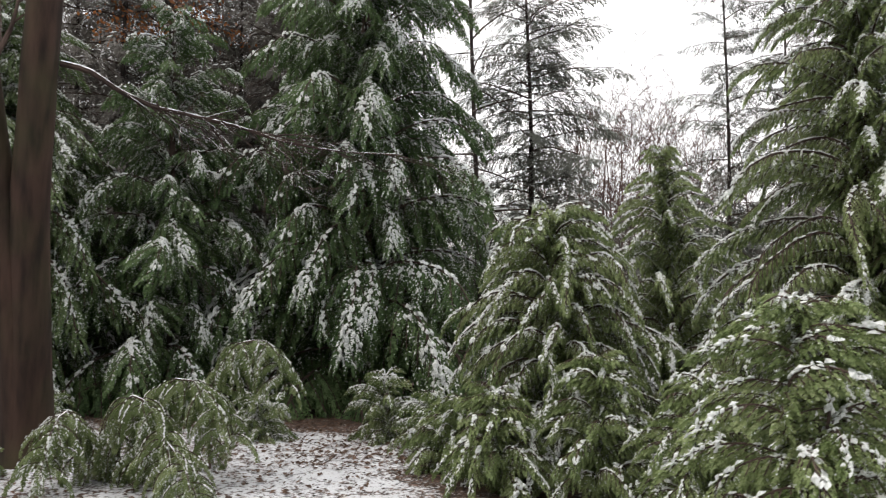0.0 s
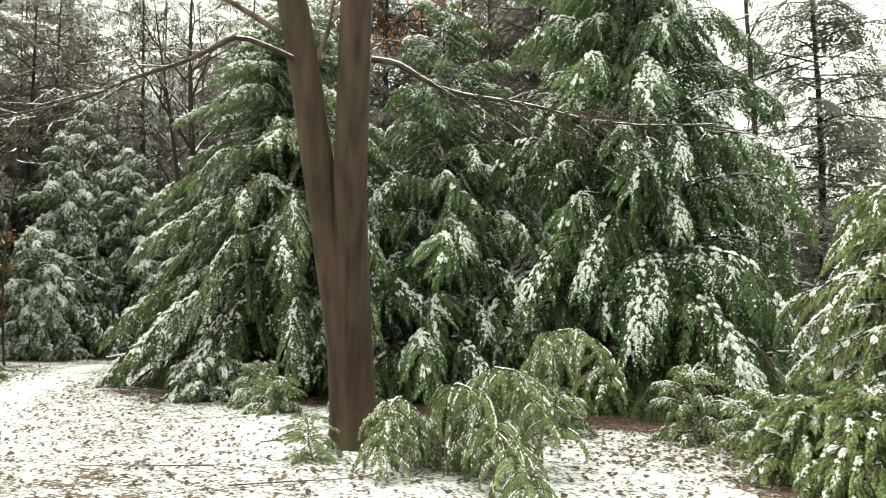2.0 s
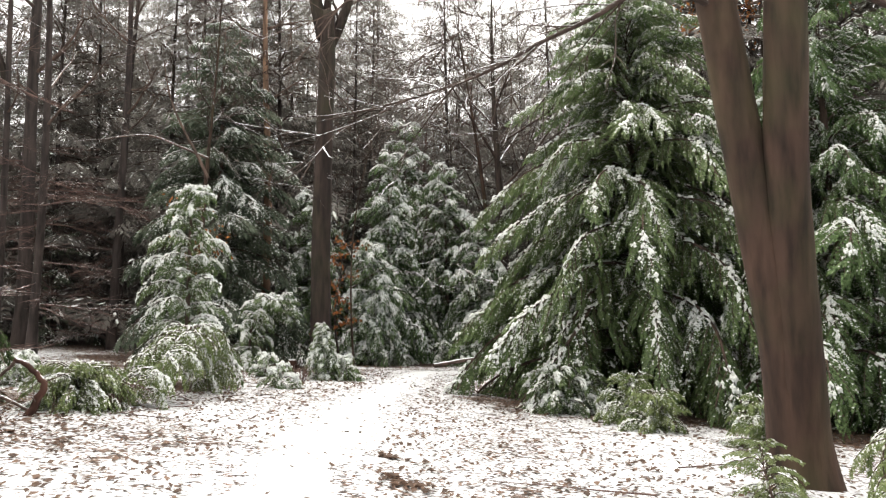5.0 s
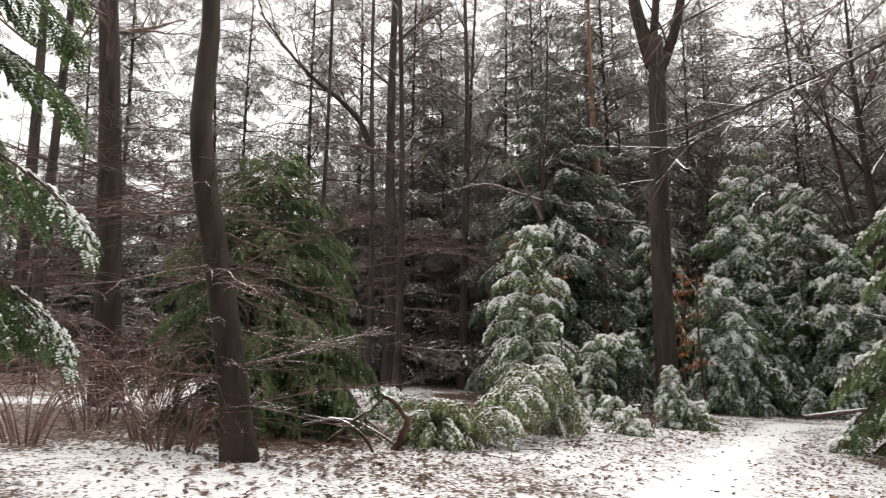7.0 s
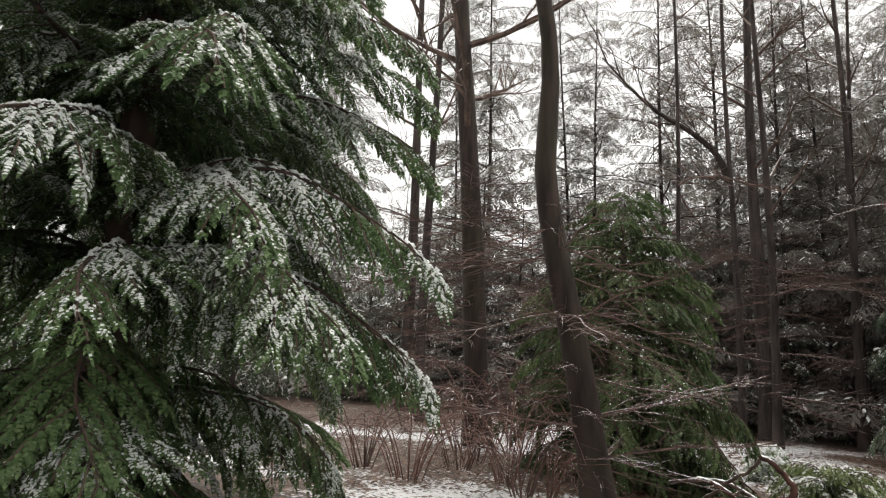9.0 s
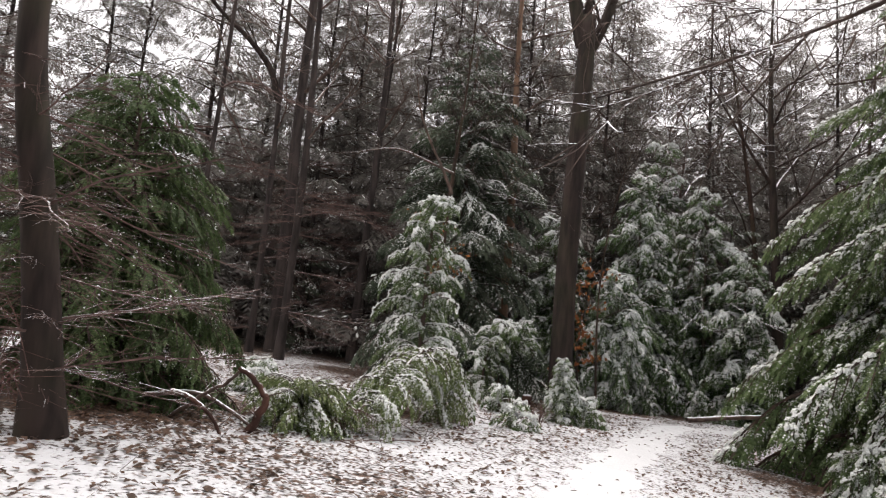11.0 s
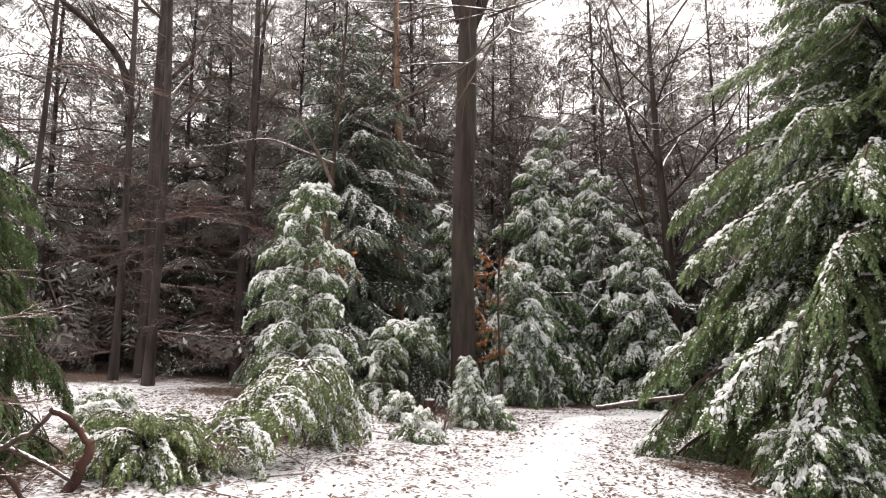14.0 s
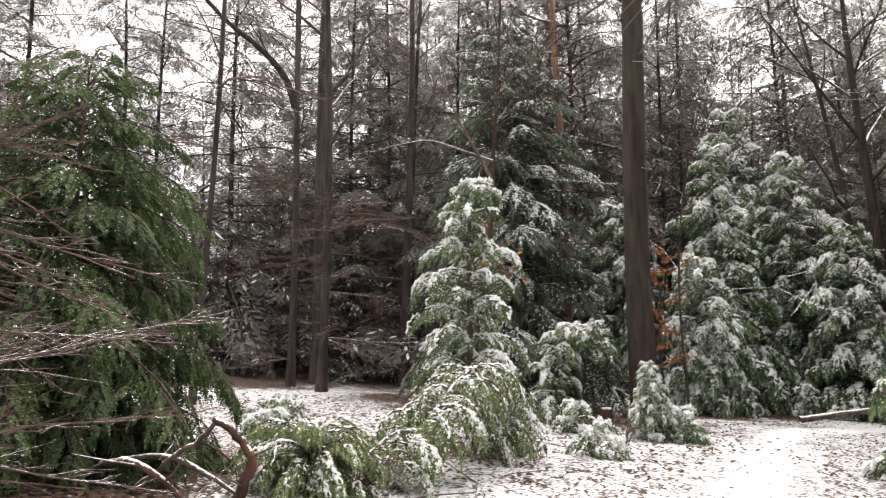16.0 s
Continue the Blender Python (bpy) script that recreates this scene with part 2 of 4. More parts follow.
TRACK = [Vector(p) for p in ((14, -4.5, 0), (8, -2.6, 0), (3, -0.9, 0), (-0.5, 0.4, 0), (-3.2, 1.9, 0), (-5.5, 3.7, 0), (-7.9, 6.0, 0), (-10.2, 8.6, 0), (-12.3, 10.9, 0), (-14.2, 13.6, 0), (-14.6, 17.0, 0), (-13.8, 22.0, 0))]


def along(pts, count):
    """Points evenly spread on a smooth line through pts."""
    out = []
    for i in range(count):
        u = i / (count - 1) * (len(pts) - 1)
        k = min(int(u), len(pts) - 2)
        f = u - k
        p0, p1, p2, p3 = pts[max(k - 1, 0)], pts[k], pts[k + 1], pts[min(k + 2, len(pts) - 1)]
        out.append(0.5 * ((2 * p1) + (p2 - p0) * f + (2 * p0 - 5 * p1 + 4 * p2 - p3) * f * f + (3 * p1 - p0 - 3 * p2 + p3) * f ** 3))
    return out


track = along(TRACK, 260)


def off_track(x, y):
    return min((x - p.x) ** 2 + (y - p.y) ** 2 for p in track[::4]) ** 0.5


g = Geo()
W = 9
for i, p in enumerate(track):
    d = (track[min(i + 1, 259)] - track[max(i - 1, 0)]).normalized()
    s = Vector((-d.y, d.x, 0))
    for j in range(W):
        u = j / (W - 1) * 2 - 1
        half = 0.52 + 0.26 * noise.noise(Vector((p.x * 1.7, p.y * 1.7, 5.0 * (u > 0)))) + 0.08 * noise.noise(Vector((p.x * 6, p.y * 6, 9.0 * (u > 0))))
        q = p + s * (u * half)
        edge = 1 - abs(u) ** 2.2
        g.v.append((q.x, q.y, ground_z(q.x, q.y) + 0.02 * noise.noise(Vector((q.x * 2.3, q.y * 2.3, 3.0))) - 0.02 + 0.034 * edge + 0.022 * noise.noise(Vector((q.x * 4, q.y * 4, 1.0)))))
for i in range(259):
    for j in range(W - 1):
        k = i * W + j
        g.f.append((k, k + W, k + W + 1, k + 1))
        g.m.append(0)
tagged(new("path", g.mesh("path", ["snow"], True)), "trodden footpath under smooth white snow", "path", kind="structure")


# ---- conifer boughs ----
DOWN = Vector((0, 0, -1))


def bough(rng, L, leaf, a0, a1, hang, snow, spread, step, wood=0.009, fat=0.2, tight=0.36, bend=1.5, drape=0.3, base=0.0, ridge=(1.1, 0.3), cap=1.0, open_angle=(66, 34)):
    """One bough along +x: an arching stem, and on both sides of it flat sprays that hang over like fingers, each with short twigs of needles and the snow that lies on them."""
    g, s = Geo(), Geo()
    count = max(6, int(L / step))
    p, pts, dirs = Vector((0, 0, 0)), [], []
    sway, patch, turn = rng.uniform(-1, 1), rng.uniform(0, 90), bend * rng.uniform(0.8, 1.3)
    for i in range(count + 1):
        f = i / count
        an = radians(a0 + (a1 - a0) * f ** turn + 16 * noise.noise(Vector((f * L * 2.2 + patch, 1.5, patch))))
        yaw = 0.22 * math.sin(4 * f + sway * 3) + 0.2 * noise.noise(Vector((f * L * 2.0 + patch, 9.5, patch)))
        d = Vector((math.cos(an) * math.cos(yaw), math.cos(an) * math.sin(yaw), math.sin(an))).normalized()
        pts.append(p.copy())
        dirs.append(d)
        p = p + d * (L / count)
    g.tube(pts[::2], [wood * L * (1 - 0.85 * i / count) + 0.002 for i in range(0, count + 1, 2)], 4, 1)
    gap, wide = leaf * tight, leaf * fat
    up = Vector((0, 0, 1))
    for i in range(1, count + 1):
        f, d = i / count, dirs[i]
        env = min(1.0, (f + 0.06) / 0.3) * (1 - f) ** 0.55 * 0.9 + 0.1
        side = d.cross(up)
        side = side.normalized() if side.length > 1e-3 else Vector((0, -1, 0))
        for sg in (-1, 1):
            if rng.random() < 0.06:
                continue
            bl = L * spread * env * rng.uniform(0.65, 1.2) + leaf * 0.6
            out = side * -sg
            an = radians(open_angle[0] - open_angle[1] * f + rng.uniform(-10, 10))
            bd0 = d * math.cos(an) + out * math.sin(an) + up * rng.uniform(0, 0.15)
            hg = hang * rng.uniform(0.65, 1.35)
            m = max(3, int(bl / gap))
            cover = snow * max(base, 0.65 + 1.9 * noise.noise(Vector((f * L * 2.0 + patch, sg * 2.3, patch)))) * rng.choice((0.4, 0.8, 1.0, 1.3))
            q, across = pts[i].copy(), d
            for k in range(m):
                u = (k + 0.5) / m
                bd = (bd0 + DOWN * (hg * (drape + 1.5 * u ** 1.2))).normalized()
                q = q + bd * (bl / m)
                flat = bd.cross(up)
                if flat.length > 0.05:
                    across = flat.normalized()
                nrm = across.cross(bd)
                if nrm.z < 0:
                    nrm = -nrm
                w = leaf * (0.45 + 0.7 * math.sin(math.pi * (0.12 + 0.8 * u)))
                white = cover * (0.25 + 0.75 * nrm.z) * (ridge[0] - ridge[1] * u)
                for sg2 in (-1, 1):
                    td = (bd * rng.uniform(0.65, 1.0) + across * sg2 * rng.uniform(0.5, 0.85) + DOWN * 0.2 * hang * rng.random() + nrm * rng.uniform(-0.2, 0.2)).normalized()
                    ll = w * rng.uniform(0.7, 1.2)
                    ww = td.cross(nrm).normalized() * wide
                    g.face([q, q + td * ll * 0.45 + ww, q + td * ll, q + td * ll * 0.45 - ww], 0)
                    if rng.random() < white:
                        o = q + nrm * (0.07 * leaf) + up * (0.05 * leaf)
                        s.face([o, o + td * ll * 0.4 + ww * 1.1, o + td * ll * rng.uniform(0.6, 0.95), o + td * ll * 0.4 - ww * 1.1], 0)
                if rng.random() < 0.45 * white:
                    z = leaf * cap * rng.uniform(0.6, 1.1)
                    s.lump(q + nrm * 0.04 * leaf, bd, max(gap * 1.1, z * 0.5), z * 0.3, z * 0.2)
        if rng.random() < 0.85 * snow * max(base, 0.4 + 2.4 * noise.noise(Vector((f * L * 2.2 + patch, 0, patch)))):
            z = rng.uniform(0.7, 1.1) * leaf * cap
            s.lump(pts[i] + Vector((0, rng.uniform(-.15, .15) * z, leaf * 0.06 + wood * L * 0.5)), d, max(z * 0.8, step * 0.6), z * 0.45, z * 0.34)
    if not s.f:
        s.lump(pts[1] + Vector((0, 0, 0.02)), dirs[1], 0.03, 0.015, 0.01)
    return g, s


def plume(rng, L, leaf, a0, a1, hang, snow, spread=0.3, step=0.14, wood=0.009, fat=0.26, finger=4.2, bend=1.3, drape=0.3, base=0.0, cap=1.0, tips=0.4):
    """One heavy hemlock bough along +x: stem, drooping side branches, and on these many short hanging fingers of needles, whitened in patches."""
    g, s = Geo(), Geo()
    count = max(6, int(L / (step * 0.5)))
    p, pts, dirs = Vector((0, 0, 0)), [], []
    up, patch, turn = Vector((0, 0, 1)), rng.uniform(0, 90), bend * rng.uniform(0.8, 1.35)
    for i in range(count + 1):
        f = i / count
        an = radians(a0 + (a1 - a0) * f ** turn + 22 * noise.noise(Vector((f * L * 2.2 + patch, 1.5, patch))))
        yaw = 0.5 * noise.noise(Vector((f * L * 1.4 + patch, 9.5, patch)))
        d = Vector((math.cos(an) * math.cos(yaw), math.cos(an) * math.sin(yaw), math.sin(an))).normalized()
        pts.append(p.copy())
        dirs.append(d)
        p = p + d * (L / count)
    g.tube(pts[::2], [wood * L * (1 - 0.85 * i / count) + 0.002 for i in range(0, count + 1, 2)], 4, 1)

    def crumbs(q, d, z):
        """A broken little ridge of snow."""
        for _ in range(4):
            k = z * rng.uniform(0.3, 0.62)
            s.lump(q + d * rng.uniform(-0.7, 0.7) * z + Vector((rng.uniform(-.4, .4), rng.uniform(-.4, .4), rng.uniform(-.1, .1))) * z, (d + Vector((rng.uniform(-.5, .5), rng.uniform(-.5, .5), 0))).normalized(), k, k * 0.6, k * 0.5)

    def spray(q, d, ln, white, across):
        """A finger of needles from q along d, bending down."""
        m = max(3, int(ln / (leaf * 0.55)))
        for k in range(m):
            u = (k + 0.5) / m
            dd = (d + DOWN * (0.55 * hang * u)).normalized()
            q = q + dd * (ln / m)
            flat = dd.cross(up)
            if flat.length > 0.08:
                across = flat.normalized() if flat.dot(across) >= 0 else -flat.normalized()
            nrm = across.cross(dd)
            if nrm.z < 0:
                nrm = -nrm
            w = leaf * (1.05 - 0.6 * u)
            for sg in (-1, 1):
                td = (dd * rng.uniform(0.55, 1.0) + across * sg * rng.uniform(0.5, 0.9) + nrm * rng.uniform(-0.35, 0.25) + DOWN * rng.uniform(0, 0.2)).normalized()
                ll = w * rng.uniform(0.75, 1.25)
                ww = td.cross(nrm + Vector((rng.uniform(-.4, .4), rng.uniform(-.4, .4), 0))).normalized() * leaf * fat
                g.face([q, q + td * ll * 0.45 + ww, q + td * ll, q + td * ll * 0.45 - ww], 0)
                if rng.random() < white * (0.2 + 0.95 * nrm.z):
                    o = q + nrm * (0.1 * leaf) + up * (0.08 * leaf)
                    s.face([o - td * ll * 0.1, o + td * ll * 0.35 + ww, o + td * ll * rng.uniform(0.5, 0.9), o + td * ll * 0.35 - ww], 0)
        g.face([q, q + dd * leaf * 0.5 + across * leaf * fat * 0.8, q + dd * leaf * 1.1, q + dd * leaf * 0.5 - across * leaf * fat * 0.8], 0)

    for i in range(1, count + 1):
        f, d = i / count, dirs[i]
        side = d.cross(up)
        side = side.normalized() if side.length > 1e-3 else Vector((0, -1, 0))
        env = min(1.0, (f + 0.08) / 0.32) * (1 - f) ** 0.6 * 0.9 + 0.06
        heap = 0.6 + 2.0 * noise.noise(Vector((f * L * 1.8 + patch, 0, patch)))
        sg = 1 if i % 2 else -1
        bl = L * spread * env * rng.uniform(0.6, 1.25) + leaf * 2
        out = side * -sg
        an = radians(68 - 36 * f + rng.uniform(-14, 14))
        bd0 = d * math.cos(an) + out * math.sin(an) + up * rng.uniform(0, 0.2)
        hg, curl = hang * rng.uniform(0.6, 1.4), rng.uniform(-0.35, 0.35)
        m = max(2, int(bl / (leaf * 1.15)))
        q = pts[i].copy()
        cover = snow * max(base, heap + rng.uniform(-0.35, 0.35))
        line = [q.copy()]
        for k in range(m):
            u = (k + 0.5) / m
            bd = (bd0 + d * curl * u + DOWN * (hg * (drape + 1.1 * u ** 1.3))).normalized()
            q = q + bd * (bl / m)
            line.append(q.copy())
            flat = bd.cross(up)
            across = flat.normalized() if flat.length > 0.05 else side
            white = cover * (1.0 - tips * u) * rng.choice((0.5, 0.9, 1.2))
            for sg2 in (-1, 1):
                ln = leaf * finger * (1.05 - 0.55 * u) * rng.uniform(0.55, 1.2) * min(1.0, 0.4 + bl * 2)
                spray(q, (bd * rng.uniform(0.5, 1.0) + across * sg2 * rng.uniform(0.45, 0.9) + DOWN * rng.uniform(0.0, 0.3) * hang).normalized(), ln, white, across * sg2)
            if rng.random() < 0.6 * white * (1.2 - u):
                crumbs(q + up * 0.1 * leaf, bd, leaf * cap * rng.uniform(0.7, 1.3))
        spray(q, bd, leaf * finger * 0.8, cover * (1 - tips), across)
        g.tube(line[:: max(1, m // 3)], [0.004 * L ** 0.5] * len(line[:: max(1, m // 3)]), 3, 1, closed=False)
        if rng.random() < 1.2 * snow * max(base, heap + 0.2):
            crumbs(pts[i] + up * (leaf * 0.1 + wood * L * 0.5), d, rng.uniform(0.9, 1.5) * leaf * cap)
    if not s.f:
        s.lump(pts[1] + Vector((0, 0, 0.02)), dirs[1], 0.03, 0.015, 0.01)
    return g, s


def bough_set(seed, lengths, leaf, a0, a1, hang, snow, mats=("green", "twig"), variants=3, make=bough, **shape):
    rng = random.Random(seed)
    out = []
    for L in lengths:
        for _ in range(variants):
            g, s = make(rng, L, leaf, a0 + rng.uniform(-6, 8), a1 + rng.uniform(-8, 10), hang, snow * rng.uniform(0.6, 1.3), **shape)
            out.append((L, g.mesh("bough", list(mats)), s.mesh("snow", ["rime"]), g, s))
    return out


def snowy(me, bo):
    return tagged(part("snow", me, bo), kind="stuff")


def conifer(name, label, category, x, y, H, R, h0, count, boughs, trunk_r, seed, bark_mat="twig", elev=(-8, 25), power=0.85, stem=None, group="", squash=1.0, top=0.3, roll=18, short=0.72, clear=0.0, hollow=None, tier=0.0, skirt=1.0):
    """A conifer: trunk and boughs, each bough with its own snow. stem: the trunk's line, where it is bent."""
    rng = random.Random(seed)
    root = thing(name, x, y, label, category, group)
    if stem:
        pts = along([Vector(p) for p in stem], 9)
    else:
        pts = [Vector((0.06 * math.sin(3 * i / 8 + seed), 0.05 * math.cos(4 * i / 8 + seed), H * i / 8 - 0.15)) for i in range(9)]
    rad = [trunk_r * (1 - 0.93 * i / 8) * (1.25 if i == 0 else 1) for i in range(9)]
    g = Geo()
    g.tube(pts, rad, 9, 0, 0.06, rng)
    part("trunk", g.mesh("trunk", [bark_mat], True), root)
    for i in range(count):
        f = ((i + rng.random()) / count) ** 1.1
        h = h0 / H + (1 - h0 / H) * f
        if tier:
            h = (math.floor(h * H / tier) + rng.gauss(0.5, 0.13)) * tier / H
            h = min(max(h, h0 / H), 0.995)
        want = (R * (1 - f) ** power * rng.uniform(short, 1.12) + top) * min(1.0, skirt + f * 3)
        L, me, sn = min(rng.sample(boughs, len(boughs)), key=lambda b: abs(math.log(b[0] / want)))[:3]
        k = h * 8
        a = pts[min(int(k), 7)].lerp(pts[min(int(k) + 1, 8)], k - min(int(k), 7))
        az = (i * 137.5 + rng.uniform(-25, 25)) % 360
        if hollow and hollow[0] < az < hollow[1] and f < hollow[2] and i % 4:
            continue
        el = elev[0] + (elev[1] - elev[0]) * f + rng.uniform(-9, 9)
        sc = want / L
        mt = Matrix.Translation(a) @ pose(0, 0, 0, rng.uniform(-roll, roll), -el, az) @ Matrix.Diagonal((sc, sc * squash, sc, 1))
        bo = part("branch", me, root, mt)
        if f >= clear * rng.uniform(0.4, 1.6):
            snowy(sn, bo)
    return root


# ---- bare wood ----
def twigs(rng, L, fine=0.09, reach=0.5, sag=-0.15, r0=0.006):
    """A dead or leafless branch along +x with side twigs."""
    g = Geo()
    pts = [Vector((0, 0, 0))]
    d = Vector((1, 0, 0))
    n_seg = 7
    for i in range(n_seg):
        d = (d + Vector((0, rng.uniform(-.22, .22), rng.uniform(-.14, .14) + sag * 0.12))).normalized()
        pts.append(pts[-1] + d * L / n_seg)
    g.tube(pts, [r0 * L * (1 - 0.8 * i / n_seg) + 0.0016 for i in range(n_seg + 1)], 4)
    for i in range(int(L / fine)):
        f = (i + rng.random()) / (L / fine)
        k = f * n_seg
        a = pts[min(int(k), n_seg - 1)].lerp(pts[min(int(k) + 1, n_seg)], k - int(k))
        sg = 1 if i % 2 else -1
        ln = L * reach * (1 - f * 0.75) * rng.uniform(0.5, 1.1)
        td = Vector((rng.uniform(0.5, 1.0), sg * rng.uniform(0.4, 1.0), rng.uniform(-0.25, 0.25))).normalized()
        b1 = a + td * ln * 0.5
        td2 = (td + Vector((0.35, 0, sag * 0.5 + rng.uniform(-.2, .2)))).normalized()
        b2 = b1 + td2 * ln * 0.5
        g.tube([a, b1, b2], [0.0032 * L ** 0.5, 0.0026 * L ** 0.5, 0.001], 3, closed=False)
        for sg3 in (-1, 1):
            c = a.lerp(b1, rng.uniform(0.4, 1))
            e = (td2 + td2.cross(Vector((0, 0, 1))) * sg3 * 0.8).normalized()
            g.tube([c, c + e * ln * 0.35], [0.0022 * L ** 0.5, 0.001], 3, closed=False)
    return g


def grow(bg, rng, p, d, ln, r, lev, levels, lift=0.05, kids=(3, 5), thin=0.004):
    """A limb that wanders and branches again."""
    q, line, rr = p.copy(), [p.copy()], [r]
    for i in range(4):
        d = (d + Vector((rng.uniform(-.2, .2), rng.uniform(-.2, .2), rng.uniform(-.11, .11) + lift))).normalized()
        q = q + d * ln / 4
        line.append(q.copy())
        rr.append(max(r * (1 - 0.7 * (i + 1) / 4), thin * 0.5))
    bg.tube(line, rr, 5 if lev < 2 else 3, closed=False)
    if lev < levels:
        for i in range(rng.randint(*kids)):
            k = rng.randint(1, 4)
            side = d.orthogonal().normalized()
            side.rotate(Matrix.Rotation(rng.uniform(0, 6.28), 3, d))
            grow(bg, rng, line[k], (d + side * rng.uniform(0.5, 1.0)).normalized(), ln * rng.uniform(0.42, 0.68), max(rr[k] * 0.7, thin), lev + 1, levels, lift, kids, thin)


def bare_tree(name, label, x, y, H, r0, spread, seed, mat="oak", kids=(3, 5), levels=4, first=0.35, lean=(0, 0), group="", limbs=9, thin=0.008, limb_mat="twig"):
    """A leafless tree: trunk, and limbs that branch into twigs."""
    rng = random.Random(seed)
    root = thing(name, x, y, label, "tree", group)
    tg, bg = Geo(), Geo()
    pts = [Vector((lean[0] * f * f + 0.14 * math.sin(5 * f + seed), lean[1] * f * f + 0.14 * math.cos(4 * f + seed), H * f - 0.15)) for f in np.linspace(0, 1, 12)]
    tg.tube(pts, [r0 * (1 - 0.9 * i / 11) * (1.3 if i == 0 else 1) for i in range(12)], 10, 0, 0.05, rng)
    for i in range(limbs):
        f = first + (0.97 - first) * (i + rng.random()) / limbs
        k = f * 11
        a = pts[int(k)].lerp(pts[min(int(k) + 1, 11)], k - int(k))
        az = i * 2.4 + rng.uniform(-.4, .4)
        grow(bg, rng, a, Vector((math.cos(az), math.sin(az), 0.35 + 0.8 * f)).normalized(), spread * (1.15 - 0.6 * f) * rng.uniform(0.8, 1.2), r0 * 0.42 * (1.1 - f), 1, levels, kids=kids, thin=thin)
    part("trunk", tg.mesh("trunk", [mat], True), root)
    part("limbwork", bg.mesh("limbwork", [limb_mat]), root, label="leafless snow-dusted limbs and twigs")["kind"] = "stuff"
    return root


rng = random.Random(11)
DEAD = [twigs(rng, L).mesh("dead_branch", ["dead"]) for L in (1.0, 1.0, 1.6, 1.6, 2.2)]


def at_height(pts, h):
    for i in range(len(pts) - 1):
        if pts[i + 1].z > h or i == len(pts) - 2:
            return pts[i].lerp(pts[i + 1], min(1, max(0, (h - pts[i].z) / max(pts[i + 1].z - pts[i].z, 1e-3))))


def dead_branches(root, pts, h0, h1, count, seed, size=1.0):
    """Dead lower branches, each its own part, round a trunk."""
    rng = random.Random(seed)
    for i in range(count):
        part("dead_branch", rng.choice(DEAD), root, Matrix.Translation(at_height(pts, rng.uniform(h0, h1))) @ pose(0, 0, 0, rng.uniform(-30, 30), rng.uniform(-14, 16), rng.uniform(0, 360)) @ Matrix.Diagonal((size * rng.uniform(0.7, 1.3),) * 3 + (1,)))


def trunk_line(H, seed, lean=(0, 0), count=15):
    out = []
    for i in range(count):
        f = i / (count - 1)
        out.append(Vector((lean[0] * f + 0.07 * math.sin(7 * f + seed), lean[1] * f + 0.07 * math.cos(6 * f + seed), H * f - 0.15)))
    return out


def pole(name, label, x, y, H, r0, seed, mat="oak", lean=(0, 0), dead=(0, 0, 0), size=1.0, limbs=0, reach=3.0, first=0.4, group="", levels=3, taper=0.7, limb_mat="twig", lift=0.04, line=None):
    """A tall trunk with dead branches below and, where given, bare limbs above."""
    rng = random.Random(seed)
    root = thing(name, x, y, label, "tree", group)
    pts = along([Vector(p) for p in line], 15) if line else trunk_line(H, seed, lean)
    g = Geo()
    g.tube(pts, [r0 * (1 - taper * i / 14) * (1.4 if i == 0 else 1) for i in range(15)], 12, 0, 0.06, rng)
    part("trunk", g.mesh("trunk", [mat], True), root)
    if dead[2]:
        dead_branches(root, pts, dead[0], dead[1], dead[2], seed + 5, size)
    if limbs:
        bg = Geo()
        for i in range(limbs):
            f = first + (1 - first) * (i + rng.random()) / limbs
            az = i * 2.4 + rng.uniform(-.5, .5)
            grow(bg, rng, at_height(pts, H * f), Vector((math.cos(az), math.sin(az), rng.uniform(0.1, 0.7))).normalized(), reach * (1.1 - 0.5 * f) * rng.uniform(0.7, 1.2), r0 * 0.3, 1, levels, lift, thin=0.006)
        part("limbwork", bg.mesh("limbwork", [limb_mat]), root, label="bare snow-dusted limbs")["kind"] = "stuff"
    return root


def far_conifer(name, label, H, h0, R, count, boughs, seed, r0, elev=(-8, 18), mat="far", power=0.7, x=0, y=0, group=""):
    """A conifer of the far wood: trunk, one crown, and the snow on it."""
    rng = random.Random(seed)
    root = thing(name, x, y, label, "tree", group)
    pts = trunk_line(H, seed)
    g, c, s = Geo(), Geo(), Geo()
    g.tube(pts, [r0 * (1 - 0.9 * i / 14) * (1.3 if i == 0 else 1) for i in range(15)], 8, 0, 0.05, rng)
    for i in range(count):
        f = (i + rng.random()) / count
        want = R * (1 - f) ** power * rng.uniform(0.55, 1.15) + 0.5
        L, _, _, bg, bs = rng.choice(boughs)
        sc = want / L
        mt = Matrix.Translation(at_height(pts, h0 + (H - h0) * f)) @ pose(0, 0, 0, rng.uniform(-20, 20), -(elev[0] + (elev[1] - elev[0]) * f + rng.uniform(-12, 12)), i * 137.5 + rng.uniform(-30, 30)) @ Matrix.Diagonal((sc, sc * 1.15, sc, 1))
        for src, dst in ((bg, c), (bs, s)):
            k = len(dst.v)
            dst.v.extend(mt @ Vector(p) for p in src.v)
            dst.f.extend(tuple(i + k for i in fc) for fc in src.f)
            dst.m.extend(src.m)
    part("trunk", g.mesh("trunk", [mat], True), root)
    cr = tagged(part("crown", c.mesh("crown", FAR_MATS[id(boughs)]), root), kind="stuff")
    snowy(s.mesh("snow", ["rime"]), cr)
    return root


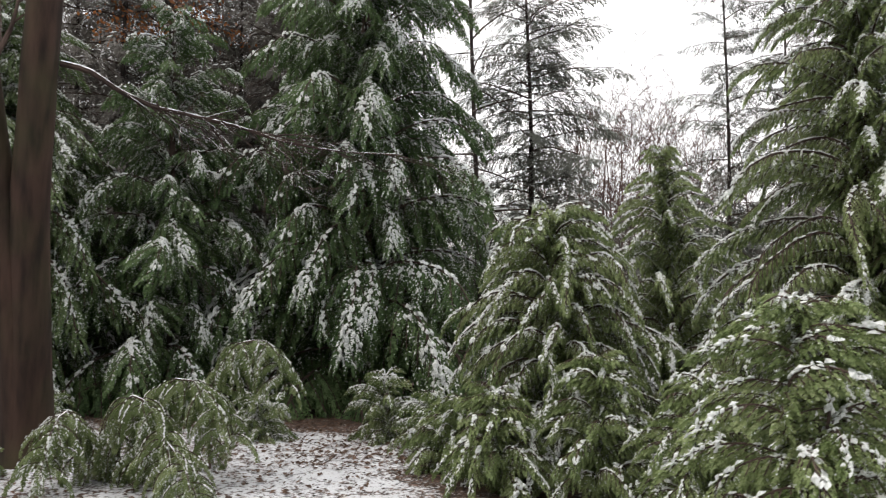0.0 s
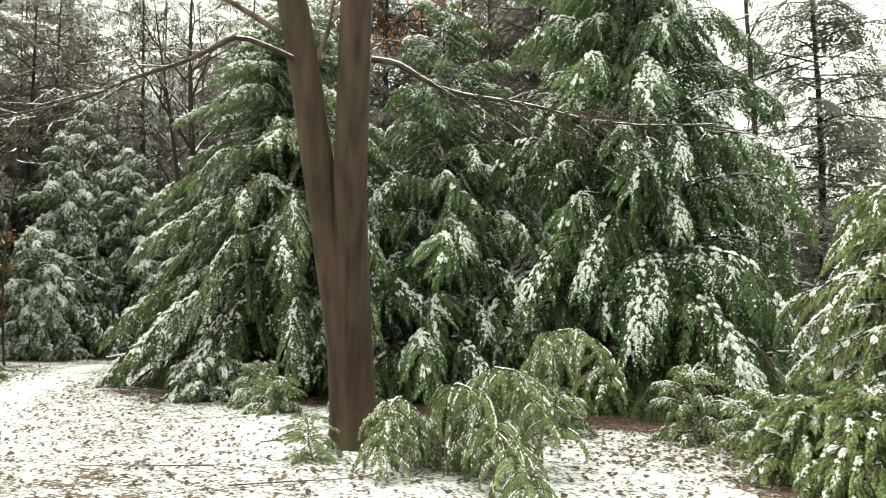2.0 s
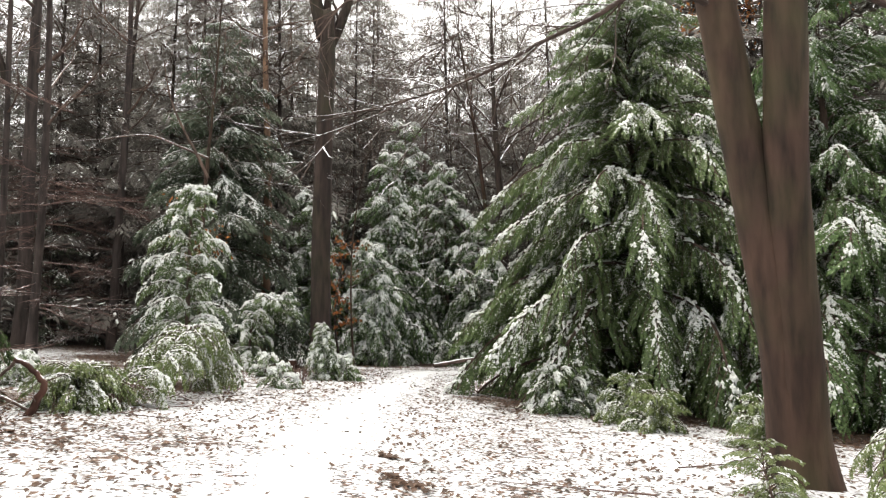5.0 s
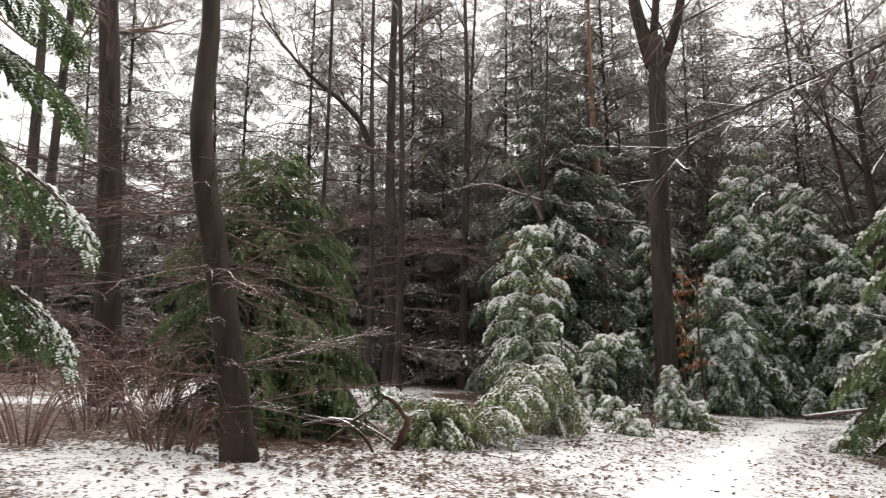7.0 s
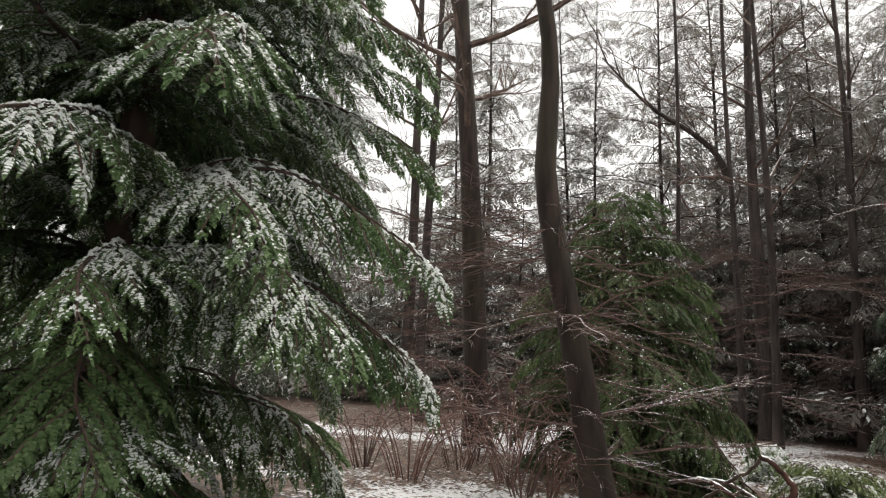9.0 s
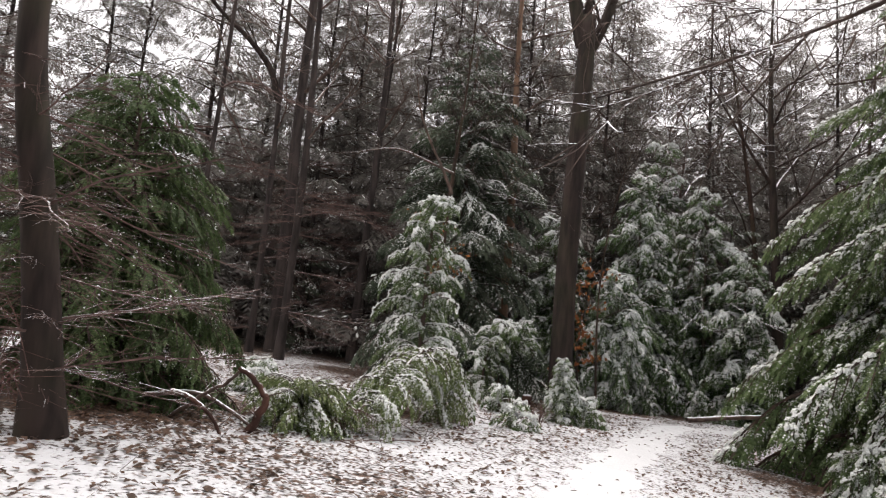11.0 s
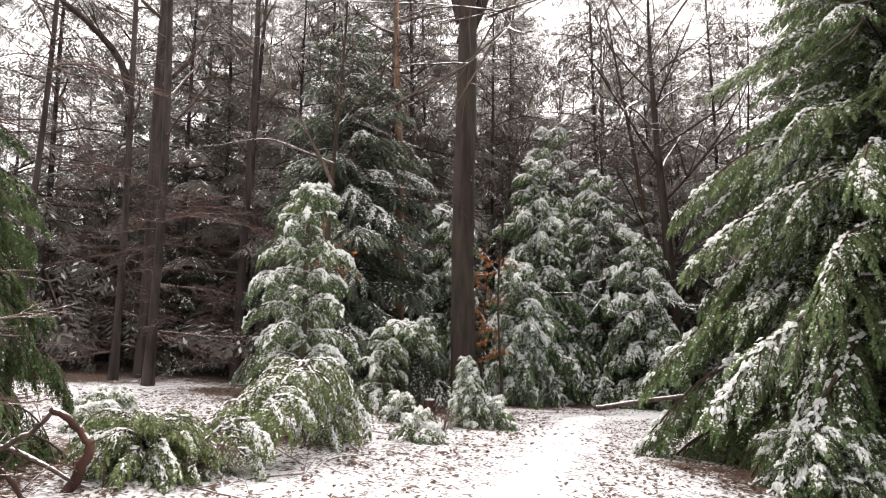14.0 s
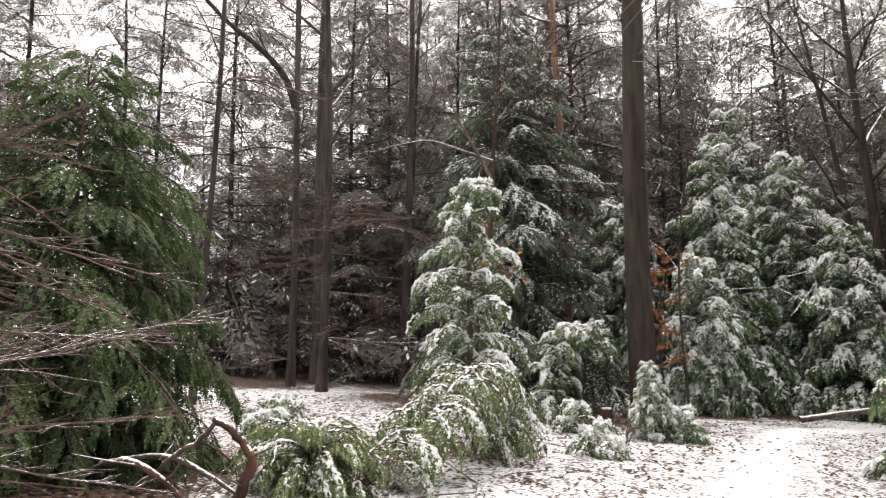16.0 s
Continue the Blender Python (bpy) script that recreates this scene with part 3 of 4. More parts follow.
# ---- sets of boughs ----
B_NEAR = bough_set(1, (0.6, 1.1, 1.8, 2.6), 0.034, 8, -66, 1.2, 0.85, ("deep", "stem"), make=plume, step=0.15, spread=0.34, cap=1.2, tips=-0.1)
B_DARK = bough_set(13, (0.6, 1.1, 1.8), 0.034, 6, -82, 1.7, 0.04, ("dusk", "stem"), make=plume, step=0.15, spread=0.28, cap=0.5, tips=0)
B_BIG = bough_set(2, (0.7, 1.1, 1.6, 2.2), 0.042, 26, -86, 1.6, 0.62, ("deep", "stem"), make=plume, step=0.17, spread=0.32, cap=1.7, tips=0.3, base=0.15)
B_MID = bough_set(3, (0.6, 1.1, 1.8, 2.8), 0.04, 14, -80, 1.7, 0.72, ("green", "stem"), make=plume, step=0.16, spread=0.26, cap=1.7, bend=1.0, tips=0.5, base=0.15)
B_SNOW = bough_set(5, (0.3, 0.5, 0.8, 1.2, 1.7), 0.032, 26, -82, 1.7, 1.0, ("green", "stem"), make=plume, step=0.11, spread=0.23, base=0.3, cap=2.1, tips=0.5)
B_FROST = bough_set(16, (0.3, 0.5, 0.8), 0.028, 30, -90, 1.9, 0.7, ("fresh", "stem"), make=plume, step=0.075, spread=0.18, cap=1.3, tips=0.5, base=0.25, finger=4.0)
B_WHITE = bough_set(15, (0.3, 0.55, 0.85, 1.2, 1.7), 0.05, 22, -86, 1.6, 1.0, ("deep", "stem"), make=plume, step=0.18, spread=0.36, base=0.35, cap=2.3, tips=0.1)
B_SPRUCE = bough_set(6, (1.2, 2.0, 2.8), 0.06, 6, -48, 1.0, 0.45, ("blue", "stem"), make=plume, step=0.22, spread=0.36, cap=1.0)
B_LIGHT = bough_set(4, (0.4, 0.7, 1.1, 1.6, 2.2), 0.026, 64, -92, 2.0, 0.42, ("light", "stem"), make=plume, step=0.07, spread=0.1, cap=1.7, bend=1.0, tips=0.8, finger=3.8)
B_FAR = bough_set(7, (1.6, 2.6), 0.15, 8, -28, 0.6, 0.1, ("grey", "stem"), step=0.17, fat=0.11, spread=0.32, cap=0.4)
B_LARCH = bough_set(8, (1.6, 2.6), 0.24, 4, -8, 0.3, 0.25, ("larch", "stem"), step=0.3, fat=0.03, tight=0.5, spread=0.36, cap=0.4)
B_UNDER = bough_set(10, (1.0, 1.7), 0.09, 10, -50, 1.0, 0.35, ("blue", "stem"), step=0.13, fat=0.12, tight=0.45, spread=0.4, cap=0.5)
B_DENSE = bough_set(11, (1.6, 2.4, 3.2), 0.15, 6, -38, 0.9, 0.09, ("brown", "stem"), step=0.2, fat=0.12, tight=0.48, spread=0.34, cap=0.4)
B_WEEP = bough_set(12, (0.4, 0.65, 0.95), 0.034, 14, -92, 2.0, 0.28, ("fresh", "stem"), step=0.036, spread=0.2, bend=0.7, cap=1.0, ridge=(1.3, 0.9), fat=0.15, tight=0.45)
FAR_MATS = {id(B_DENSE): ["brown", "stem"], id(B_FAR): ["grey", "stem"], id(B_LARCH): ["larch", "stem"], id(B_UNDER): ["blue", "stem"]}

HEM = "hemlock_tree"
# the twin-stemmed tree
rng = random.Random(3)
twin = thing("twin_stemmed_tree", -2.42, 7.32, "twin-stemmed brown maple with smooth damp bark", "tree")
for line, rad, name in (
    ([(0.03, 0.02, -0.2), (0.0, -0.02, 0.35), (-0.02, -0.14, 1.36), (-0.14, -0.3, 2.7), (-0.22, -0.42, 3.6), (-0.32, -0.62, 4.9), (-0.5, -0.85, 6.4), (-0.7, -1.1, 8.5), (-0.9, -1.3, 12.5)], (0.36, 0.25, 0.215, 0.205, 0.2, 0.19, 0.175, 0.15, 0.08), "stem"),
    ([(0.1, 0.05, -0.2), (0.07, 0.0, 0.4), (0.1, -0.1, 1.36), (0.13, -0.22, 2.7), (0.2, -0.3, 3.6), (0.28, -0.34, 4.9), (0.36, -0.36, 6.4), (0.5, -0.3, 8.5), (0.8, -0.2, 13.0)], (0.36, 0.27, 0.235, 0.22, 0.205, 0.2, 0.185, 0.16, 0.08), "stem"),
):
    g = Geo()
    pts = along([Vector(p) for p in line], 33)
    g.tube(pts, list(np.interp(np.linspace(0, 8, 33), range(9), rad)), 18, 0, 0.025, rng)
    part(name, g.mesh("stem", ["bark"], True), twin)


def limb(root, pts, r0, seed, name="limb", levels=3, side=1.0, mat="twig", twig_count=9, origin=None):
    """A long limb along given points, with finer branches set along it."""
    rng = random.Random(seed)
    line = along([Vector(p) - (origin or root.location) for p in pts], 24)
    g = Geo()
    g.tube(line, [r0 * (1 - 0.8 * i / 23) for i in range(24)], 7)
    for i in range(twig_count):
        k = int(5 + 18 * (i + rng.random()) / twig_count)
        d = (line[min(k + 1, 23)] - line[k - 1]).normalized()
        off = Vector((rng.uniform(-1, 1), rng.uniform(-1, 1), rng.uniform(-0.35, 0.3))).normalized()
        grow(g, rng, line[k], (d + off * 0.6).normalized(), side * rng.uniform(0.6, 1.3), r0 * 0.25, 1, levels, -0.01, (2, 4), 0.006)
    return part(name, g.mesh(name, [mat]), root)


limb(twin, [(-1.93, 7.05, 4.43), (-1.62, 7.14, 4.35), (-1.3, 7.31, 4.13), (-0.97, 7.47, 3.99), (-0.56, 7.71, 3.92), (-0.08, 7.99, 3.83), (0.34, 8.24, 3.71), (1.01, 8.66, 3.64), (1.83, 9.19, 3.68)], 0.042, 51, side=0.9, twig_count=26, mat="limbs_dark")
limb(twin, [(-2.7, 6.75, 4.4), (-2.9, 5.86, 4.45), (-3.1, 5.62, 4.3), (-3.29, 5.38, 4.1), (-3.67, 5.01, 3.85), (-3.99, 4.69, 3.6), (-4.6, 4.3, 3.4), (-5.6, 3.9, 3.3)], 0.036, 52, side=1.0, twig_count=12, mat="limbs_dark")
limb(twin, [(-2.65, 6.8, 4.55), (-3.4, 6.3, 5.1), (-4.2, 5.9, 5.6), (-5.2, 5.6, 5.8), (-6.4, 5.3, 5.6), (-7.4, 5.1, 5.2)], 0.04, 53, side=1.6, twig_count=10)
limb(twin, [(-2.66, 6.85, 4.3), (-2.55, 6.8, 4.5), (-2.45, 6.9, 4.9), (-2.4, 7.0, 5.6)], 0.05, 54, side=0.6, twig_count=3)

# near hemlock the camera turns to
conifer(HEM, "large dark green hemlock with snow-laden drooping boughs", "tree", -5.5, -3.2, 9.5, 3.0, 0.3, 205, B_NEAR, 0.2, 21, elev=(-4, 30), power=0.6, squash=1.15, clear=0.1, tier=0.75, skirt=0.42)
# hemlock beside the path
conifer(HEM, "broad green hemlock with drooping boughs beside the path", "tree", -7.0, 12.3, 8.6, 4.5, 0.6, 200, B_MID, 0.14, 22, elev=(-4, 40), power=0.62, clear=0.06, hollow=(285, 330, 0.34))
# great hemlocks behind
conifer(HEM, "tall dark hemlock heavy with wet snow", "tree", 0.0, 15.3, 15.0, 4.0, 0.5, 190, B_BIG, 0.24, 23, elev=(-8, 25), power=0.45, clear=0.05, tier=0.9)
conifer(HEM, "dark hemlock behind the twin-stemmed tree", "tree", -3.9, 13.6, 8.5, 3.2, 0.4, 110, B_BIG, 0.16, 24, elev=(-8, 28), power=0.6, clear=0.05, tier=0.8)
# young ones on the near side
conifer("young_hemlock", "young yellow-green hemlock bowed by snow", "tree", 7.3, 7.7, 6.6, 2.7, 0.1, 215, B_LIGHT, 0.07, 25, elev=(0, 30), power=0.5)
conifer("young_hemlock", "low bushy yellow-green hemlock bowed by snow", "tree", 3.9, 8.5, 3.35, 2.0, 0.05, 190, B_LIGHT, 0.05, 26, elev=(0, 25), power=0.42)
conifer("young_hemlock", "low green hemlock arching under snow", "tree", 5.0, 3.4, 1.9, 1.2, 0.05, 70, B_LIGHT, 0.035, 27, elev=(20, 55), power=0.45)
conifer("young_hemlock", "young yellow-green hemlock in a dense thicket", "tree", 7.6, 4.6, 4.2, 1.8, 0.05, 90, B_LIGHT, 0.05, 28, elev=(10, 50), power=0.65)
conifer("young_hemlock", "green hemlock in a dense thicket", "tree", 5.6, 10.0, 4.6, 2.2, 0.05, 120, B_LIGHT, 0.05, 38, elev=(10, 50), power=0.65)
for x, y, H, R, sd in ((3.2, 7.3, 1.1, 0.85, 46), (4.3, 7.0, 1.5, 1.0, 47), (5.1, 6.0, 1.4, 0.9, 48), (2.6, 8.2, 0.9, 0.7, 49)):
    conifer("young_hemlock", "low green hemlock weeping to the ground under snow", "tree", x, y, H, R, 0.05, 64, B_LIGHT, 0.03, sd, elev=(15, 55), power=0.4, top=0.2, group="weeping young hemlocks")
for x, y, line, sd in (
    (-1.0, 6.9, [(0, 0, -0.1), (0.1, -0.15, 0.6), (0.35, -0.35, 0.95), (0.7, -0.55, 0.8), (0.95, -0.7, 0.35)], 29),
    (-0.9, 7.0, [(0, 0, -0.1), (0.2, -0.05, 0.7), (0.55, -0.1, 1.1), (0.95, -0.15, 0.95), (1.25, -0.2, 0.4)], 58),
    (-1.1, 6.8, [(0, 0, -0.1), (-0.1, -0.2, 0.5), (-0.15, -0.45, 0.8), (-0.1, -0.75, 0.65), (-0.05, -0.95, 0.25)], 59),
    (-0.7, 6.8, [(0, 0, -0.1), (0.2, -0.2, 0.45), (0.5, -0.5, 0.6), (0.9, -0.8, 0.35), (1.1, -1.0, 0.1)], 57),
    (-0.3, 7.7, [(0, 0, -0.1), (0.1, -0.1, 0.9), (0.4, -0.15, 1.5), (0.8, -0.2, 1.45), (1.05, -0.25, 0.95)], 30)):
    conifer("hemlock_sapling", "yellow-green hemlock sapling arching to the ground", "sapling", x, y, 1.5, 0.55, 0.12, 50, B_WEEP, 0.022, sd, elev=(-25, 5), power=0.15, top=0.12, stem=line, group="arching saplings by the twin-stemmed tree")
conifer("hemlock_sapling", "small green hemlock tuft at the foot of the trunk", "sapling", -2.3, 6.3, 0.6, 0.36, 0.05, 34, B_WEEP, 0.015, 39, elev=(15, 50), power=0.4, top=0.15)
for x, y, H, R, sd in ((-5.5, 9.5, 0.8, 0.55, 60), (-4.9, 9.1, 0.6, 0.45, 61), (-3.4, 9.0, 0.7, 0.5, 62), (1.3, 10.6, 1.1, 0.8, 63), (-0.6, 10.2, 0.7, 0.6, 64), (2.3, 9.6, 0.9, 0.7, 65)):
    conifer("hemlock_sapling", "low hemlock sapling dusted with snow", "sapling", x, y, H, R, 0.05, 34, B_FROST, 0.02, sd, elev=(10, 50), power=0.4, top=0.15, group="low saplings before the hemlocks")
# conifers across the path
conifer("young_hemlock", "young hemlock with bent tip, thickly snowed", "tree", -12.1, 5.55, 3.5, 1.15, 0.3, 66, B_SNOW, 0.05, 31, elev=(0, 20), power=1.15, top=0.1, stem=[(0, 0, -0.15), (-0.03, 0.02, 1.3), (0.03, 0, 2.4), (0.0, 0.03, 3.15), (0.06, 0.08, 3.5), (0.2, 0.2, 3.46)])
conifer("hemlock_sapling", "hemlock sapling bent to the ground by snow", "sapling", -11.1, 5.6, 2.4, 0.45, 0.1, 80, B_FROST, 0.045, 66, elev=(-25, 0), power=0.2, stem=[(0, 0, -0.1), (0.1, -0.15, 0.8), (0.4, -0.5, 1.1), (0.9, -1.0, 0.95), (1.3, -1.5, 0.55), (1.6, -1.9, 0.2)])
conifer("hemlock_sapling", "low flattened hemlock bush under snow", "sapling", -9.6, 2.95, 0.55, 0.65, 0.05, 60, B_FROST, 0.03, 67, elev=(5, 40), power=0.4)
conifer("hemlock_sapling", "narrow cone-shaped hemlock sapling capped with snow", "sapling", -12.9, 9.0, 1.35, 0.34, 0.1, 56, B_SNOW, 0.03, 68, elev=(0, 40), power=0.75, top=0.12)
conifer("hemlock_sapling", "low mound of hemlock sprays white with snow", "sapling", -7.1, 10.0, 0.75, 0.75, 0.05, 54, B_SNOW, 0.03, 71, elev=(5, 45), power=0.35)
conifer("hemlock_sapling", "low hemlock bush capped with snow", "sapling", -12.85, 9.55, 0.6, 0.4, 0.05, 26, B_SNOW, 0.02, 69, elev=(5, 40), power=0.4, top=0.15)
conifer("hemlock_sapling", "arching hemlock sapling whitened by snow", "sapling", -15.2, 8.5, 1.6, 0.6, 0.2, 40, B_SNOW, 0.03, 70, elev=(0, 30), power=0.4, top=0.2, stem=[(0, 0, -0.1), (0.0, 0.05, 0.9), (0.15, 0.3, 1.55), (0.3, 0.6, 1.5), (0.4, 0.9, 1.1)])
for x, y, H in ((-16.8, 14.6, 0.8), (-16.8, 16.5, 0.9), (-13.6, 8.0, 0.6), (-11.2, 6.9, 0.5), (-13.9, 3.4, 0.5), (-12.4, 2.9, 0.45)):
    conifer("hemlock_sapling", "small snow-covered hemlock tuft", "sapling", x, y, H, 0.35, 0.05, 15, B_SNOW, 0.015, int(-x * 10), elev=(5, 40), power=0.4, top=0.15, group="small tufts along the path")
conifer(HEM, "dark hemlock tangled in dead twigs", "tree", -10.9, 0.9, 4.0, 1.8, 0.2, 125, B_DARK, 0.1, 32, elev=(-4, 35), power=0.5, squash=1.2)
conifer("spruce_tree", "dark spruce with snow on its level boughs", "tree", -18.3, 9.3, 10.0, 2.9, 0.6, 120, B_SPRUCE, 0.14, 33, elev=(-6, 20), power=0.7)
for x, y, H, R, sd in ((-18.8, 15.9, 7.6, 2.1, 34), (-20.6, 18.2, 9.6, 2.4, 35), (-17.3, 13.9, 3.9, 1.3, 36), (-21.0, 14.2, 6.0, 1.9, 37), (-18.3, 18.2, 7.4, 2.0, 44), (-16.7, 18.3, 5.2, 1.6, 45)):
    conifer(HEM, "bushy hemlock whitened by thick snow", "tree", x, y, H, R, 0.3, 60, B_WHITE, 0.08, sd, elev=(-8, 20), power=0.55, group="snowy hemlocks beyond the path")

# ---- trunks ----
oak = pole("oak_tree", "tall dark oak forking above, behind a snowy bush", -14.4, 10.0, 9.2, 0.265, 41, taper=0.3, line=[(0, 0.02, -0.2), (0, 0, 2.0), (0.01, 0.01, 4.0), (0.04, 0.05, 6.0), (0.08, 0.1, 8.0), (0.06, 0.12, 9.2)])
for line, r in (([(0, 0.05, 8.5), (-0.2, -0.3, 10.5), (-0.4, -0.5, 14), (-0.4, -0.6, 19)], 0.2), ([(-0.1, 0.1, 8.0), (0.3, 0.6, 9.6), (0.6, 1.0, 12.5), (0.9, 1.5, 17)], 0.16), ([(-0.1, 0.1, 8.6), (0.1, 0.2, 10.5), (0.3, 0.2, 13), (0.2, 0.4, 17)], 0.12)):
    limb(oak, line, r, int(r * 100), "limb", 3, 2.2, "oak", 8, Vector((0, 0, 0)))
pole("leaning_tree", "bowed dark trunk among dead twigs", -8.2, 0.4, 15, 0.17, 42, line=[(0, 0.06, -0.2), (0, -0.08, 0.9), (0, -0.28, 2.0), (0, -0.47, 3.0), (0, -0.53, 3.7), (0, -0.48, 4.5), (0.02, -0.52, 5.4), (0.05, -0.75, 7.0), (0.1, -1.0, 10.0), (0.2, -1.5, 15.0)], dead=(0.4, 3.2, 44), limbs=6, reach=2.6, first=0.3)
pole("tree", "straight dark trunk with bare limbs", -13.4, -1.55, 18, 0.23, 43, lean=(-0.2, -1.05), dead=(0.6, 5, 40), size=1.3, limbs=16, reach=3.4, first=0.28)

for x, y, H, r, lean, sd in (
    (-20.4, 5.2, 16, 0.12, (1.8, -0.4), 80), (-21.8, 4.6, 18, 0.1, (0.2, 0.1), 81), (-23.4, 5.6, 20, 0.22, (0.3, 0.2), 82), 
     (-22.8, 8.1, 18, 0.14, (-0.5, 0.3), 85), (-23.3, -5.3, 18, 0.2, (1.5, 0.4), 86),
     (-24.4, 8.7, 18, 0.1, (0.9, 0.2), 89), (-18.2, -3.6, 17, 0.13, (0.6, 0.2), 90), (-16.5, 2.2, 15, 0.06, (0.9, 0.3), 92)):
    wood = pole("tree", "bare dark trunk standing in the wood", x, y, H, r, sd, "far", lean=lean, dead=(0.5, 6, 17), size=1.5, limbs=9, reach=2.8, first=0.35, group="bare trunks of the wood")
    if sd == 81:
        limb(wood, [(-21.75, 4.6, 8.0), (-21.85, 4.3, 8.9), (-21.8, 3.6, 9.6), (-21.7, 2.7, 10.2), (-21.5, 1.9, 10.9), (-21.4, 1.0, 12.0)], 0.11, 55, side=1.6, twig_count=9, mat="oak")
pole("birch_tree", "orange-barked birch trunk beside the spruce", -18.4, 10.75, 14, 0.15, 93, "birch", limbs=7, reach=2.2, first=0.5)
for x, y, H, r, lean, sd in ((-18.6, 20.9, 15, 0.14, (-1.0, -0.5), 94), (-14.3, 10.9, 8, 0.03, (0.4, 0.8), 96), (-16.35, 7.95, 10.5, 0.085, (-0.1, 0.1), 97), (-15.5, 21.5, 13, 0.1, (0.5, 0.2), 98)):
    slim = bare_tree("bare_tree", "leafless tree with forking snow-dusted limbs", x, y, H, r, 2.0 if sd == 97 else 3.4, sd, lean=lean, levels=4, first=0.5 if sd == 97 else 0.25, limbs=10, mat="bark", limb_mat="limbs_dark")
    if sd == 97:
        limb(slim, [(-16.34, 7.93, 4.9), (-16.42, 7.65, 5.5), (-16.55, 7.35, 6.1), (-16.68, 7.05, 6.9), (-16.75, 6.9, 7.8)], 0.045, 56, side=0.5, twig_count=5, levels=2)
        limb(slim, [(-16.34, 7.93, 5.4), (-16.55, 7.35, 5.62), (-16.8, 6.7, 5.85), (-17.05, 6.15, 5.8), (-17.3, 5.6, 5.65)], 0.04, 57, side=0.5, twig_count=6, levels=2)
fork = bare_tree("bare_tree", "dark leafless tree forking into wide-spread limbs", -17.4, 20.4, 16, 0.22, 5.0, 95, lean=(-0.6, 0.4), levels=4, first=0.42, limbs=16, limb_mat="limbs_dark", kids=(3, 5))

# ---- the far wood ----
rng = random.Random(77)
KINDS = []
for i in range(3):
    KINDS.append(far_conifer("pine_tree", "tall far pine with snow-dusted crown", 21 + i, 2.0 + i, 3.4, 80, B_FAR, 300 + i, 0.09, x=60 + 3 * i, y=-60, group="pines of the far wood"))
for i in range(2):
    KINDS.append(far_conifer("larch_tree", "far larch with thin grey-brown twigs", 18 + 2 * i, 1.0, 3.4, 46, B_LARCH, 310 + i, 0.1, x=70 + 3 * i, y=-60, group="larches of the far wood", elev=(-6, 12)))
DENSE = [far_conifer("far_spruce", "tall dense haze-greyed spruce of the far wood", 22 + i, 1.5, 4.0, 105, B_DENSE, 315 + i, 0.12, x=75 + 3 * i, y=-60, group="spruces of the far wood", elev=(-12, 14), power=0.6) for i in range(2)]
UNDER = [far_conifer("understory_conifer", "dark bushy conifer of the understory", 6.0 + i, 0.2, 2.6, 28, B_UNDER, 320 + i, 0.09, x=80 + 3 * i, y=-60, group="understory of the far wood", power=0.6) for i in range(2)]
BARE = [bare_tree("far_bare_tree", "far leafless tree with grey-brown twigs", 90 + 3 * i, -60, 13 + i, 0.1, 4.2, 330 + i, levels=4, first=0.16, mat="dead", limbs=15, lean=(0.8 - 1.5 * i, 0.4), group="bare trees of the far wood", thin=0.014, limb_mat="dead", kids=(2, 4)) for i in range(2)]


def plant(kinds, x, y, lo=0.8, hi=1.2):
    s = rng.uniform(lo, hi)
    copy_thing(rng.choice(kinds), Matrix.Translation((x, y, ground_z(x, y))) @ pose(0, 0, 0, rng.uniform(-2, 2), rng.uniform(-2, 2), rng.uniform(0, 360)) @ Matrix.Scale(s, 4))


taken = []


def free(x, y, gap):
    if off_track(x, y) < 3.5 or any((x - a) ** 2 + (y - b) ** 2 < gap * gap for a, b in taken):
        return False
    taken.append((x, y))
    return True


CX, CY = -3.0, 2.0
for kinds, total, near, wide, gap, lo, hi in ((KINDS, 34, 32, 58, 3.0, 0.75, 1.15), (DENSE, 30, 26, 50, 3.0, 0.7, 1.05), (UNDER, 70, 21, 40, 1.6, 0.6, 1.3), (UNDER, 28, 40, 56, 2.0, 1.4, 2.2), (BARE, 20, 24, 50, 2.0, 0.7, 1.2)):
    made = 0
    while made < total:
        az, d = rng.uniform(52, 228), near + (wide - near) * rng.random() ** 0.8
        # the last share goes round behind, out of view, added to darken the light
        if made >= total * 0.86:
            az = rng.uniform(228, 412)
        x, y = CX + d * math.cos(radians(az)), CY + d * math.sin(radians(az))
        if 66 < az < 84 and not (kinds is BARE and d > 36) and not (kinds is UNDER and d > 30):
            made += kinds is not BARE
            continue
        if free(x, y, gap):
            plant(kinds, x, y, lo, hi)
            made += 1
for i, (x, y) in enumerate(((-24.5, 10.5), (-26.5, 13.0), (-24.0, 14.5), (-28.0, 9.0), (-23.5, 18.0), (-25.5, 20.5), (-22.0, 22.0), (-27.0, 17.0), (-31.0, 6.0), (-32.0, 11.0), (-29.5, 1.0), (-12.0, 22.5), (-8.0, 21.0), (-33.0, -4.0), (-27.0, -9.5), (-4.0, 22.0), (-30.0, 22.0), (-20.0, 27.0))):
    copy_thing(DENSE[i % 2], Matrix.Translation((x, y, ground_z(x, y))) @ pose(0, 0, 0, 0, 0, 77 * i) @ Matrix.Scale(rng.uniform(0.8, 1.1), 4))
THICK = [far_conifer("understory_spruce", "dense brown-green young spruce of the understory", 8.0 + i, 0.2, 3.0, 44, B_DENSE, 340 + i, 0.1, x=85 + 3 * i, y=-60, group="young spruces of the far wood", power=0.6, elev=(-12, 14)) for i in range(2)]
